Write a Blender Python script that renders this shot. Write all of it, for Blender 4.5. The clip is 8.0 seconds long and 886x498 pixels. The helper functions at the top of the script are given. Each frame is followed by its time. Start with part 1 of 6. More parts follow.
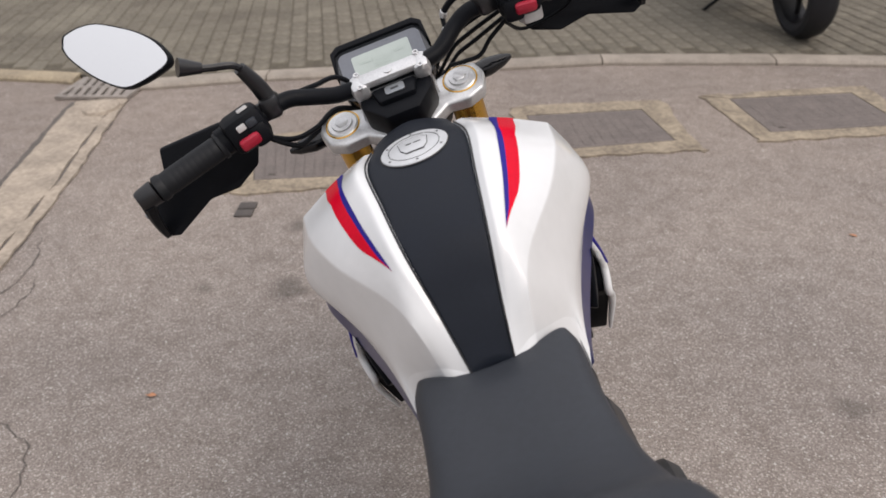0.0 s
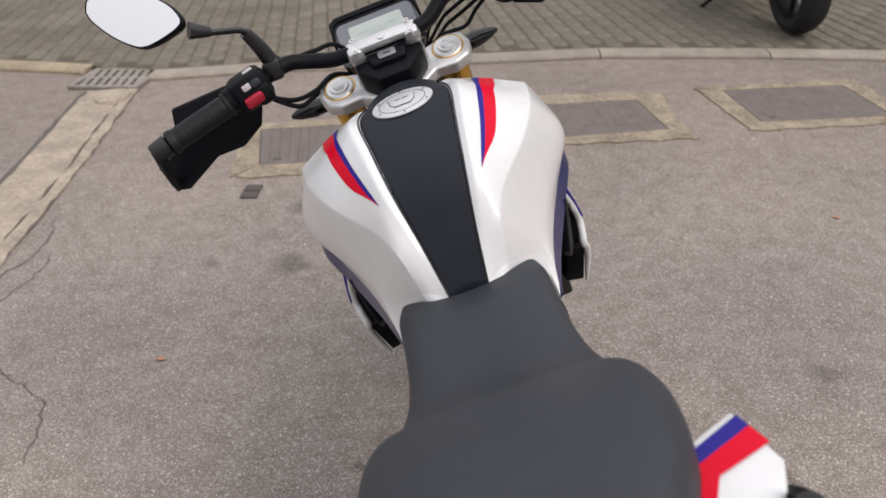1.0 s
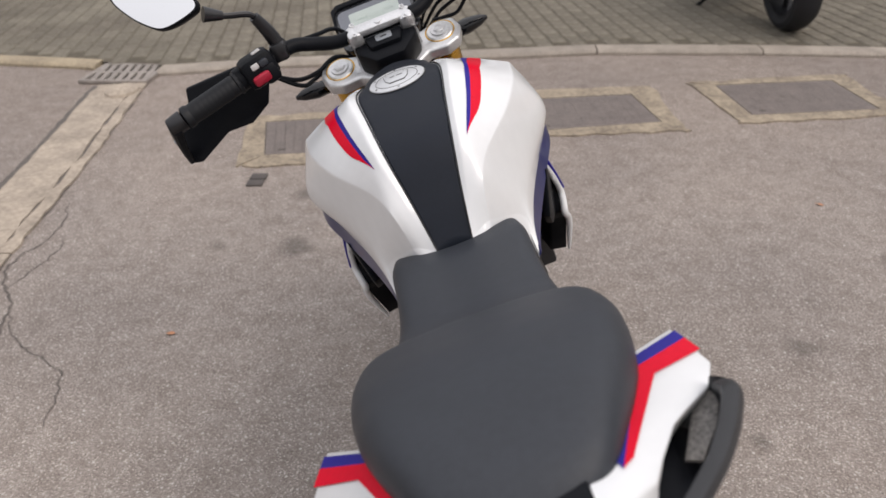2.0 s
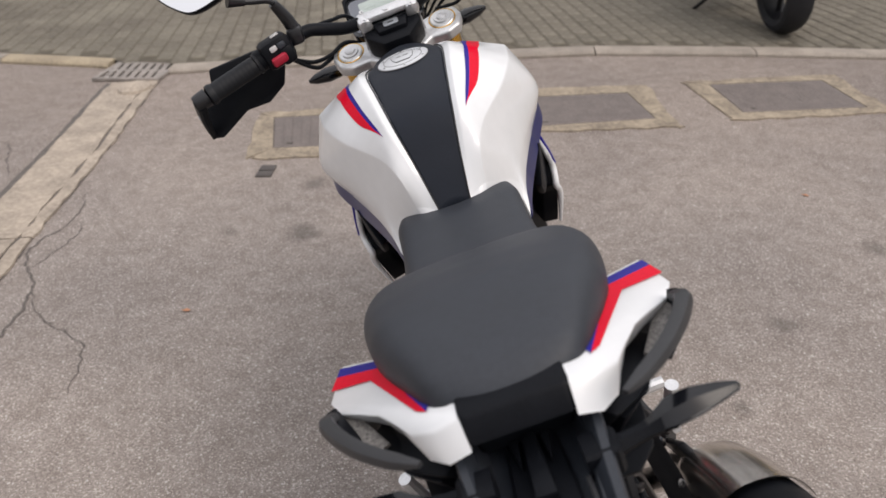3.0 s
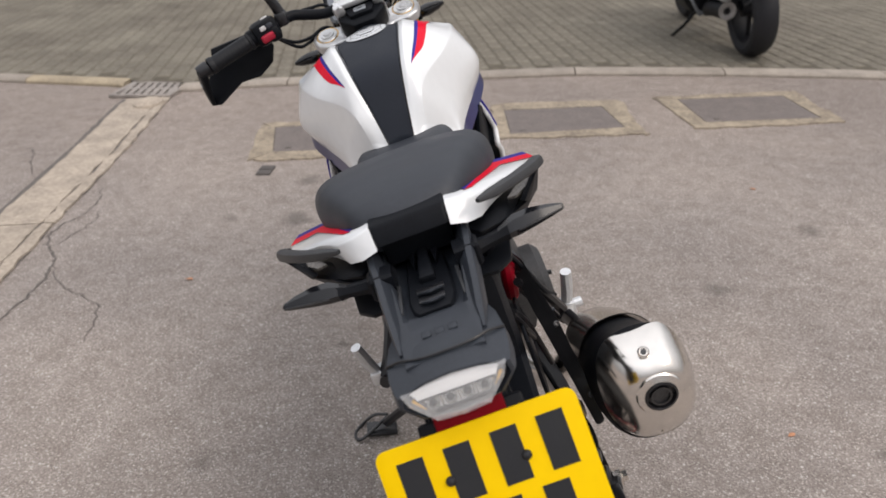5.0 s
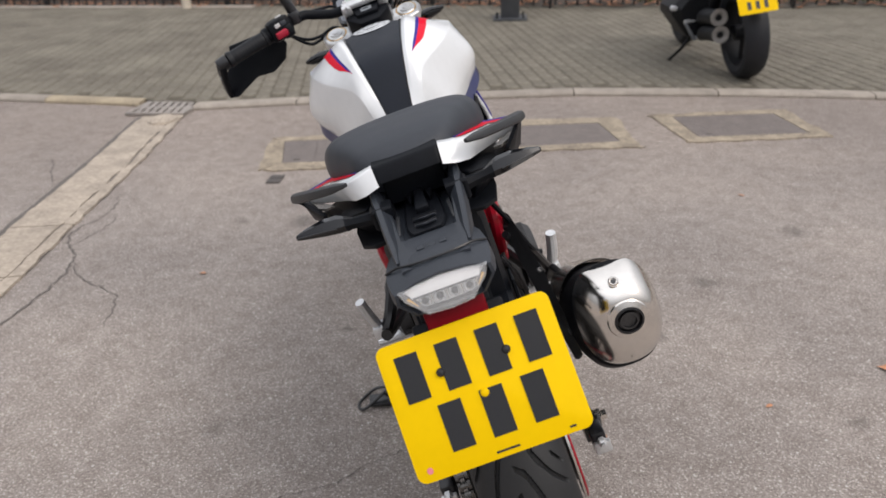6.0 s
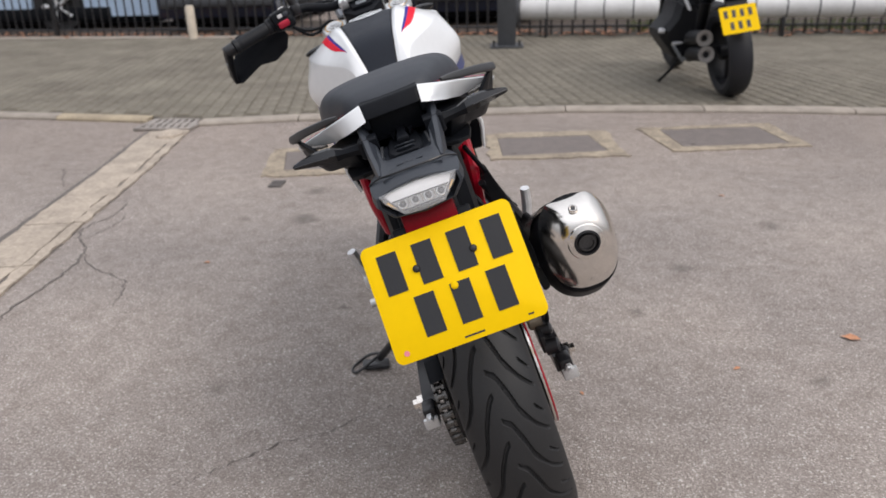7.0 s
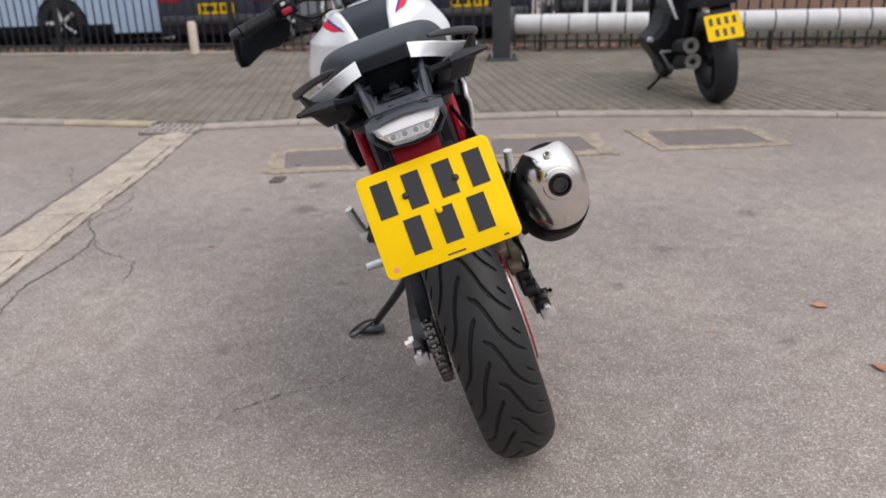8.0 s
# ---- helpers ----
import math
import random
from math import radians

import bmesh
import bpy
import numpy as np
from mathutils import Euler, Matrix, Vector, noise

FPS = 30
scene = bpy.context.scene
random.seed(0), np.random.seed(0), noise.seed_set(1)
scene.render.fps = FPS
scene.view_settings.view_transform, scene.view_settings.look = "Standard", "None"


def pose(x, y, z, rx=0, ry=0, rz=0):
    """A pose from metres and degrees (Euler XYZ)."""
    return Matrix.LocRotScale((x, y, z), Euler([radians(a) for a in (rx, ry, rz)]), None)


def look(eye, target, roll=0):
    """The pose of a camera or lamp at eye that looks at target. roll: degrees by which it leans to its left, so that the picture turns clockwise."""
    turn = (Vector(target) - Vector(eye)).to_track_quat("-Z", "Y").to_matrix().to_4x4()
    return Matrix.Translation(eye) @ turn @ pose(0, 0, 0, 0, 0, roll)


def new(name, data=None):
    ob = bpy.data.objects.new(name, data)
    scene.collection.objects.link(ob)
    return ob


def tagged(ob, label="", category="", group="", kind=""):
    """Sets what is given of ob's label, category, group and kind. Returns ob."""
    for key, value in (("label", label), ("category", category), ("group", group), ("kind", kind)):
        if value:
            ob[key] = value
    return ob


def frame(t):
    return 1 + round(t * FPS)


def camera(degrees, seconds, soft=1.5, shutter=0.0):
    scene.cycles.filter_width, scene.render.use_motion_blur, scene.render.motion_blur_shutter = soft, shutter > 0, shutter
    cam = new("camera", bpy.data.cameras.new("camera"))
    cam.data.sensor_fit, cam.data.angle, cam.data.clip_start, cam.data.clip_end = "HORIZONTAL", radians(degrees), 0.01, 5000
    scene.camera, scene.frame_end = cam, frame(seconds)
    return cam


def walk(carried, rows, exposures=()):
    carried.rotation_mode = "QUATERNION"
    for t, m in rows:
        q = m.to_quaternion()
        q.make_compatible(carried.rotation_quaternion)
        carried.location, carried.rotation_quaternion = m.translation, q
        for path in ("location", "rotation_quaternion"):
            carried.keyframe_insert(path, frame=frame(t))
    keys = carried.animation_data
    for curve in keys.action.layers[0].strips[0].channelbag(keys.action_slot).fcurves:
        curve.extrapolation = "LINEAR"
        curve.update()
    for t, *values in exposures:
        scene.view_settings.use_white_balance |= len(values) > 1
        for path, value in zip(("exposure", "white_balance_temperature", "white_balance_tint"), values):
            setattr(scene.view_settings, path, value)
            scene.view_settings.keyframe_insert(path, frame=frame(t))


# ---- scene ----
cam = camera(58.8, 8.0, soft=1.6)
PATH = [
    (0, (0.142, -0.357, 1.337), (0.055, 1.368, 0.328), -2.2),
    (0.5, (0.161, -0.428, 1.331), (0.068, 1.299, 0.326), -2.2),
    (1, (0.176, -0.488, 1.318), (0.074, 1.24, 0.316), -2.1),
    (1.5, (0.194, -0.543, 1.316), (0.085, 1.187, 0.318), -2.1),
    (2.8, (0.207, -0.734, 1.333), (0.092, 0.994, 0.334), -2.0),
    (3, (0.211, -0.76, 1.319), (0.095, 0.978, 0.337), -1.9),
    (3.5, (0.242, -0.847, 1.319), (0.124, 0.898, 0.348), -1.9),
    (4, (0.285, -0.95, 1.31), (0.163, 0.806, 0.359), -2.0),
    (4.5, (0.322, -1.035, 1.29), (0.193, 0.735, 0.367), -2.0),
    (6, (0.371, -1.304, 1.206), (0.22, 0.518, 0.397), -1.9),
    (6.5, (0.394, -1.405, 1.154), (0.239, 0.436, 0.39), -1.9),
    (7, (0.42, -1.509, 1.103), (0.264, 0.349, 0.381), -1.9),
    (7.5, (0.443, -1.602, 1.071), (0.287, 0.27, 0.383), -1.9),
    (8, (0.451, -1.696, 1.016), (0.299, 0.182, 0.345), -1.9),
]
cam.data.dof.use_dof = True
cam.data.dof.focus_distance, cam.data.dof.aperture_fstop = 1.30, 5.6
walk(cam, [(t, look(eye, target, roll)) for t, eye, target, roll in PATH], exposures=[(0.0, -0.09, 6850, 14), (3.5, -0.04, 6850, 14), (6.0, 0.04, 6650, 12), (8.0, 0.08, 6500, 13)])

# ---- overcast daylight ----
SUN_ELEVATION, SUN_TURN = radians(50), radians(125)
world = bpy.data.worlds.new("overcast_sky")
scene.world = world
world.use_nodes = True
wn, wl = world.node_tree.nodes, world.node_tree.links
sky = wn.new("ShaderNodeTexSky")
sky.sky_type = 'NISHITA'
sky.sun_disc = False
sky.sun_elevation, sky.sun_rotation = SUN_ELEVATION, SUN_TURN
sky.air_density, sky.dust_density, sky.ozone_density = 1.0, 6.0, 1.0
cloud = wn.new("ShaderNodeMix")
cloud.data_type = 'RGBA'
cloud.inputs[0].default_value = 0.8
cloud.inputs[7].default_value = (9.0, 9.3, 9.8, 1)
wl.new(sky.outputs[0], cloud.inputs[6])
# an overcast sky is about three times as bright overhead as at the horizon
place = wn.new("ShaderNodeTexCoord")
height = wn.new("ShaderNodeSeparateXYZ")
fade = wn.new("ShaderNodeMapRange")
fade.inputs[1].default_value, fade.inputs[2].default_value = 0.0, 0.9
fade.inputs[3].default_value, fade.inputs[4].default_value = 0.30, 1.40
shade = wn.new("ShaderNodeMix")
shade.data_type, shade.blend_type = 'RGBA', 'MULTIPLY'
shade.inputs[0].default_value = 1.0
wl.new(place.outputs["Generated"], height.inputs[0])
wl.new(height.outputs[2], fade.inputs[0])
wl.new(cloud.outputs[2], shade.inputs[6])
wl.new(fade.outputs[0], shade.inputs[7])
wl.new(shade.outputs[2], wn["Background"].inputs[0])
wn["Background"].inputs[1].default_value = 0.121
sun = new("sun", bpy.data.lights.new("sun", 'SUN'))
sun.data.energy, sun.data.angle, sun.data.color = 0.85, radians(30), (1.0, 0.96, 0.9)
sun.matrix_world = look((0, 0, 0), (-math.sin(SUN_TURN) * math.cos(SUN_ELEVATION), -math.cos(SUN_TURN) * math.cos(SUN_ELEVATION), -math.sin(SUN_ELEVATION)))


# ---- materials ----
def material(name, color, rough=0.5, metal=0.0, var=0.12, scale=30.0, bump=0.0, bump_scale=None, fine=8.0, coat=0.0, specular=0.5, island=0.0, per_object=0.0, tint=None, wear=0.0):
    """Procedural surface: base colour broken up at two scales, roughness variation and fine relief."""
    m = bpy.data.materials.new(name)
    m.use_nodes = True
    n, l = m.node_tree.nodes, m.node_tree.links
    b = n["Principled BSDF"]
    b.inputs["Metallic"].default_value = metal
    b.inputs["Coat Weight"].default_value = coat
    b.inputs["Coat Roughness"].default_value = 0.05
    b.inputs["Specular IOR Level"].default_value = specular
    tc = n.new("ShaderNodeTexCoord")
    big, small = n.new("ShaderNodeTexNoise"), n.new("ShaderNodeTexNoise")
    for tex, s in ((big, scale), (small, scale * fine)):
        tex.inputs["Scale"].default_value = s
        tex.inputs["Detail"].default_value = 4
        l.new(tc.outputs["Object"], tex.inputs["Vector"])
    add = n.new("ShaderNodeMath")
    add.operation = 'ADD'
    l.new(big.outputs[0], add.inputs[0])
    l.new(small.outputs[0], add.inputs[1])
    ramp = n.new("ShaderNodeValToRGB")
    c = Vector(color[:3])
    dark, light = c * (1 - var), c * (1 + var)
    if tint:
        light = Vector(tint[:3])
    ramp.color_ramp.elements[0].position, ramp.color_ramp.elements[1].position = 0.36, 0.64
    ramp.color_ramp.elements[0].color, ramp.color_ramp.elements[1].color = (*dark, 1), (*light, 1)
    half = n.new("ShaderNodeMath")
    half.operation = 'MULTIPLY'
    half.inputs[1].default_value = 0.5
    l.new(add.outputs[0], half.inputs[0])
    l.new(half.outputs[0], ramp.inputs[0])
    colour = ramp.outputs[0]
    if island or per_object:
        src = n.new("ShaderNodeNewGeometry").outputs["Random Per Island"] if island else n.new("ShaderNodeObjectInfo").outputs["Random"]
        amount = island or per_object
        hsv = n.new("ShaderNodeHueSaturation")
        mr = n.new("ShaderNodeMapRange")
        mr.inputs[3].default_value, mr.inputs[4].default_value = 1 - amount, 1 + amount
        l.new(src, mr.inputs[0])
        l.new(mr.outputs[0], hsv.inputs["Value"])
        l.new(colour, hsv.inputs["Color"])
        colour = hsv.outputs[0]
    l.new(colour, b.inputs["Base Color"])
    rr = n.new("ShaderNodeMapRange")
    rr.inputs[3].default_value, rr.inputs[4].default_value = max(0.02, rough * 0.8), min(1.0, rough * 1.2)
    l.new(big.outputs[0], rr.inputs[0])
    l.new(rr.outputs[0], b.inputs["Roughness"])
    if bump:
        relief = n.new("ShaderNodeTexNoise")
        relief.inputs["Scale"].default_value = bump_scale or scale * fine
        relief.inputs["Detail"].default_value = 3
        l.new(tc.outputs["Object"], relief.inputs["Vector"])
        bp = n.new("ShaderNodeBump")
        bp.inputs["Strength"].default_value, bp.inputs["Distance"].default_value = bump, 0.002
        l.new(relief.outputs[0], bp.inputs["Height"])
        l.new(bp.outputs[0], b.inputs["Normal"])
    return m


def asphalt_material():
    """Worn asphalt: pale stone chips in dark binder, broad stains."""
    m = bpy.data.materials.new("asphalt")
    m.use_nodes = True
    n, l = m.node_tree.nodes, m.node_tree.links
    b = n["Principled BSDF"]
    tc = n.new("ShaderNodeTexCoord")
    chips = n.new("ShaderNodeTexVoronoi")
    chips.inputs["Scale"].default_value = 290
    chip_ramp = n.new("ShaderNodeValToRGB")
    e = chip_ramp.color_ramp.elements
    e[0].position, e[0].color = 0.0, (0.215, 0.188, 0.170, 1)
    e[1].position, e[1].color = 1.0, (0.54, 0.495, 0.46, 1)
    mid = e.new(0.55)
    mid.color = (0.290, 0.257, 0.235, 1)
    pale = e.new(0.88)
    pale.color = (0.355, 0.32, 0.296, 1)
    split = n.new("ShaderNodeSeparateColor")
    stain = n.new("ShaderNodeTexNoise")
    stain.inputs["Scale"].default_value, stain.inputs["Detail"].default_value = 1.1, 5
    stain_ramp = n.new("ShaderNodeValToRGB")
    s = stain_ramp.color_ramp.elements
    s[0].position, s[0].color = 0.33, (0.87, 0.86, 0.86, 1)
    s[1].position, s[1].color = 0.62, (1.10, 1.08, 1.06, 1)
    patch = n.new("ShaderNodeTexNoise")
    patch.inputs["Scale"].default_value, patch.inputs["Detail"].default_value = 13, 7
    patch_ramp = n.new("ShaderNodeValToRGB")
    p = patch_ramp.color_ramp.elements
    p[0].position, p[0].color = 0.34, (0.90, 0.888, 0.878, 1)
    p[1].position, p[1].color = 0.62, (1.07, 1.07, 1.07, 1)
    mul, mul2 = n.new("ShaderNodeMix"), n.new("ShaderNodeMix")
    for q in (mul, mul2):
        q.data_type, q.blend_type = 'RGBA', 'MULTIPLY'
        q.inputs[0].default_value = 1.0
    for t in (chips, stain, patch):
        l.new(tc.outputs["Object"], t.inputs["Vector"])
    l.new(chips.outputs["Color"], split.inputs[0])
    l.new(split.outputs[0], chip_ramp.inputs[0])
    l.new(stain.outputs[0], stain_ramp.inputs[0])
    l.new(patch.outputs[0], patch_ramp.inputs[0])
    l.new(chip_ramp.outputs[0], mul.inputs[6])
    l.new(stain_ramp.outputs[0], mul.inputs[7])
    l.new(mul.outputs[2], mul2.inputs[6])
    l.new(patch_ramp.outputs[0], mul2.inputs[7])
    # a few old oil stains with ragged edges
    wob = n.new("ShaderNodeVectorMath")
    wob.operation = 'MULTIPLY_ADD'
    wob.inputs[1].default_value = (0.09, 0.09, 0.0)
    l.new(patch.outputs["Color"], wob.inputs[0])
    l.new(tc.outputs["Object"], wob.inputs[2])
    # sparse larger pale stones, and dark pits where stones have come out
    colour = mul2.outputs[2]
    for size, rarity, radius, shade_ in ((150, .84, .34, (0.60, 0.57, 0.54, 1)), (80, .95, .27, (0.68, 0.65, 0.62, 1)), (170, .80, .32, (0.11, 0.095, 0.085, 1))):
        cell = n.new("ShaderNodeTexVoronoi")
        cell.inputs["Scale"].default_value = size
        pick = n.new("ShaderNodeSeparateColor")
        rare, near = n.new("ShaderNodeMath"), n.new("ShaderNodeMath")
        rare.operation, near.operation = 'GREATER_THAN', 'LESS_THAN'
        rare.inputs[1].default_value, near.inputs[1].default_value = rarity, radius
        both = n.new("ShaderNodeMath")
        both.operation = 'MULTIPLY'
        weak = n.new("ShaderNodeMath")
        weak.operation = 'MULTIPLY'
        weak.inputs[1].default_value = 0.62
        stone = n.new("ShaderNodeMix")
        stone.data_type = 'RGBA'
        stone.inputs[7].default_value = shade_
        l.new(tc.outputs["Object"], cell.inputs["Vector"])
        l.new(cell.outputs["Color"], pick.inputs[0])
        l.new(pick.outputs[1], rare.inputs[0])
        l.new(cell.outputs["Distance"], near.inputs[0])
        l.new(rare.outputs[0], both.inputs[0])
        l.new(near.outputs[0], both.inputs[1])
        l.new(both.outputs[0], weak.inputs[0])
        l.new(weak.outputs[0], stone.inputs[0])
        l.new(colour, stone.inputs[6])
        colour = stone.outputs[2]
    for x, y, size, dark in ((-.45, 1.70, .085, .58), (-.72, 1.71, .05, .70), (-.49, 2.11, .07, .62), (-.105, .806, .028, .55), (.835, .777, .040, .60), (1.05, 1.13, .06, .72), (1.49, 1.573, .07, .66), (-.35, .30, .06, .75), (1.25, .35, .04, .72)):
        far = n.new("ShaderNodeVectorMath")
        far.operation = 'DISTANCE'
        far.inputs[1].default_value = (x + .045, y + .045, 0)
        edge = n.new("ShaderNodeMapRange")
        edge.inputs[1].default_value, edge.inputs[2].default_value = size * .25, size
        edge.inputs[3].default_value, edge.inputs[4].default_value = dark, 1.0
        oil = n.new("ShaderNodeMix")
        oil.data_type, oil.blend_type = 'RGBA', 'MULTIPLY'
        oil.inputs[0].default_value = 1.0
        l.new(wob.outputs[0], far.inputs[0])
        l.new(far.outputs["Value"], edge.inputs[0])
        l.new(colour, oil.inputs[6])
        l.new(edge.outputs[0], oil.inputs[7])
        colour = oil.outputs[2]
    # slightly darker and browner from y = 1.8 towards the kerb
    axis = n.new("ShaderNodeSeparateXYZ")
    kerb_ramp = n.new("ShaderNodeMapRange")
    kerb_ramp.inputs[1].default_value, kerb_ramp.inputs[2].default_value = 1.8, 3.2
    kerb_tone = n.new("ShaderNodeMix")
    kerb_tone.data_type, kerb_tone.blend_type = 'RGBA', 'MULTIPLY'
    kerb_tone.inputs[7].default_value = (0.92, 0.89, 0.87, 1)
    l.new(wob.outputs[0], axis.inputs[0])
    l.new(axis.outputs[1], kerb_ramp.inputs[0])
    l.new(kerb_ramp.outputs[0], kerb_tone.inputs[0])
    l.new(colour, kerb_tone.inputs[6])
    l.new(kerb_tone.outputs[2], b.inputs["Base Color"])
    b.inputs["Specular IOR Level"].default_value = 0.3
    b.inputs["Roughness"].default_value = 0.85
    bp = n.new("ShaderNodeBump")
    bp.inputs["Strength"].default_value, bp.inputs["Distance"].default_value = 0.8, 0.003
    l.new(chips.outputs["Distance"], bp.inputs["Height"])
    l.new(bp.outputs[0], b.inputs["Normal"])
    return m


def glass_material(name, color, rough=0.03, mix=0.75):
    """Clear moulded plastic: a thin see-through shell with a clear-coat shine."""
    m = bpy.data.materials.new(name)
    m.use_nodes = True
    b = m.node_tree.nodes["Principled BSDF"]
    b.inputs["Base Color"].default_value = (*color, 1)
    b.inputs["Alpha"].default_value = 1 - mix
    b.inputs["Roughness"].default_value = rough
    b.inputs["Coat Weight"].default_value = 1.0
    return m


ASPHALT = asphalt_material()
PAINT_WHITE = material("white_paint", (0.79, 0.81, 0.825), 0.25, var=0.02, scale=6, coat=0.7, bump=0.02, bump_scale=500)
PAINT_RED = material("red_decal", (0.70, 0.0, 0.022), 0.35, var=0.06, scale=20, coat=0.05, specular=0.12)
PAINT_BLUE = material("blue_decal", (0.020, 0.015, 0.24), 0.35, var=0.08, scale=20, coat=0.05, specular=0.15)
PANEL_BLUE = material("blue_panel", (0.014, 0.018, 0.10), 0.35, var=0.08, scale=20, coat=0.4)
PLASTIC = material("black_plastic", (0.0055, 0.0065, 0.0090), 0.46, var=0.2, scale=40, bump=0.12, bump_scale=900, specular=0.13)
PLASTIC_GREY = material("grey_plastic", (0.026, 0.031, 0.040), 0.46, specular=0.42, var=0.15, scale=40, bump=0.12, bump_scale=900)
HANDLE_GREY = material("handle_plastic", (0.030, 0.031, 0.034), 0.45, specular=0.45, var=0.12, scale=40, bump=0.12, bump_scale=900)
PAD_BLACK = material("tank_pad_plastic", (0.0095, 0.0128, 0.0205), 0.5, specular=0.24, var=0.1, scale=25, bump=0.1, bump_scale=1200)
VINYL = material("seat_vinyl", (0.031, 0.0355, 0.0445), 0.52, specular=0.42, var=0.1, scale=18, bump=0.22, bump_scale=700)
RUBBER = material("tyre_rubber", (0.0135, 0.0138, 0.0150), 0.60, var=0.18, scale=22, bump=0.15, bump_scale=500)
TYRE_BLACK = material("new_tyre_rubber", (0.0062, 0.0074, 0.0115), 0.6, var=0.2, scale=22, bump=0.15, bump_scale=300)
MATT_BLACK = material("matt_black_paint", (0.0045, 0.0050, 0.0070), 0.5, var=0.2, scale=25, specular=0.3, bump=0.05, bump_scale=200)
TIP_GREY = material("sooty_steel", (0.30, 0.29, 0.28), 0.5, 0.5, var=0.2, scale=40)
GRIP_RUBBER = material("grip_rubber", (0.0085, 0.0098, 0.0125), 0.55, specular=0.35, var=0.15, scale=50, bump=0.2, bump_scale=600)
STEEL = material("brushed_steel", (0.76, 0.72, 0.67), 0.22, 1.0, var=0.08, scale=15, bump=0.03, bump_scale=300)
ALU = material("cast_aluminium", (0.68, 0.69, 0.70), 0.38, 0.65, var=0.1, scale=40, bump=0.12, bump_scale=500)
SILVER = material("silver_lacquer", (0.66, 0.68, 0.70), 0.42, 0.35, var=0.06, scale=40, bump=0.05, bump_scale=600)
CHAIN_STEEL = material("oily_chain_steel", (0.115, 0.11, 0.105), 0.27, 0.9, var=0.55, scale=90)
GREY_METAL = material("grey_metal", (0.26, 0.28, 0.30), 0.4, 0.5, var=0.2, scale=120)
GOLD = material("gold_anodised", (0.72, 0.42, 0.08), 0.28, 1.0, var=0.08, scale=30)
IRON = material("dark_steel", (0.07, 0.07, 0.072), 0.38, 0.8, var=0.2, scale=50, bump=0.1)
FRAME_RED = material("red_frame_paint", (0.36, 0.004, 0.018), 0.3, var=0.08, scale=15, coat=0.3, specular=0.3)
SPECKLED = material("speckled_plastic", (0.16, 0.15, 0.14), 0.55, var=0.75, scale=260, fine=3, bump=0.4, bump_scale=500)
POLISHED = material("polished_stainless", (0.78, 0.745, 0.70), 0.19, 1.0, var=0.04, scale=8)
BLACK_METAL = material("black_painted_metal", (0.010, 0.010, 0.012), 0.35, 0.1, var=0.2, scale=40, coat=0.2)
PLATE_YELLOW = material("yellow_number_plate", (0.86, 0.55, 0.0), 0.5, var=0.02, scale=10, coat=0.0, specular=0.1)
PLATE_INK = material("plate_ink", (0.012, 0.012, 0.014), 0.35, var=0.1, scale=30)
PINK = material("pink_sticker", (0.75, 0.22, 0.25), 0.5, var=0.05)
LENS_RED = material("red_reflector", (0.17, 0.001, 0.006), 0.4, var=0.12, scale=200, fine=3, coat=0.0, specular=0.15)
LENS_SMOKE = material("smoked_lens", (0.0055, 0.0062, 0.0085), 0.14, var=0.15, scale=60, coat=0.1, specular=0.42)
# the white base veils the lens with the sky's reflection
LENS_CLEAR = glass_material("clear_lens", (0.95, 0.955, 0.96), 0.05, 0.77)
CHROME = material("chrome_reflector", (0.82, 0.82, 0.80), 0.16, 1.0, var=0.04, scale=60)
MIRROR = material("mirror_glass", (0.92, 0.93, 0.94), 0.015, 1.0, var=0.005)
LCD = material("lcd_screen", (0.45, 0.52, 0.49), 0.25, var=0.04, scale=8, coat=0.8)
LCD_INK = material("lcd_segments", (0.435, 0.505, 0.475), 0.3, var=0.03)
DASH_FACE = material("dash_face", (0.15, 0.165, 0.195), 0.3, var=0.06, coat=0.5)
BEZEL = material("dash_bezel", (0.03, 0.033, 0.038), 0.2, var=0.1, coat=0.6)
SWITCH_RED = material("red_switch", (0.40, 0.016, 0.040), 0.4, var=0.08)
SWITCH_WHITE = material("printed_symbol", (0.55, 0.55, 0.55), 0.5, var=0.05)
ENGINE = material("engine_casting", (0.05, 0.05, 0.052), 0.5, 0.4, var=0.2, scale=30, bump=0.3)
CONCRETE = material("old_concrete", (0.375, 0.318, 0.258), 0.9, var=0.30, scale=6, fine=10, bump=0.7, bump_scale=160)
CONCRETE_FRAME = material("mossy_concrete", (0.245, 0.200, 0.152), 0.92, var=0.30, tint=(0.405, 0.338, 0.250), scale=9, fine=6, bump=0.7, bump_scale=160)
KERB = material("kerb_concrete", (0.305, 0.268, 0.228), 0.9, var=0.22, scale=10, fine=10, bump=0.5, bump_scale=180, per_object=0.08)
KERB_OCHRE = material("ochre_kerb_concrete", (0.335, 0.278, 0.198), 0.9, var=0.25, tint=(0.44, 0.365, 0.255), scale=6, fine=10, bump=0.5, bump_scale=180)
BLOCK = material("paving_block", (0.160, 0.141, 0.116), 0.95, specular=0.12, var=0.18, tint=(0.222, 0.204, 0.165), scale=1.6, fine=22, bump=0.6, bump_scale=220, per_object=0.09)
BLOCK_FAR = material("paving_block_far", (0.160, 0.141, 0.116), 0.95, specular=0.12, var=0.18, tint=(0.222, 0.204, 0.165), scale=1.6, fine=22, bump=0.6, bump_scale=220, island=0.09)
JOINT = material("joint_sand", (0.118, 0.104, 0.082), 0.95, specular=0.1, var=0.3, scale=30, bump=0.5)
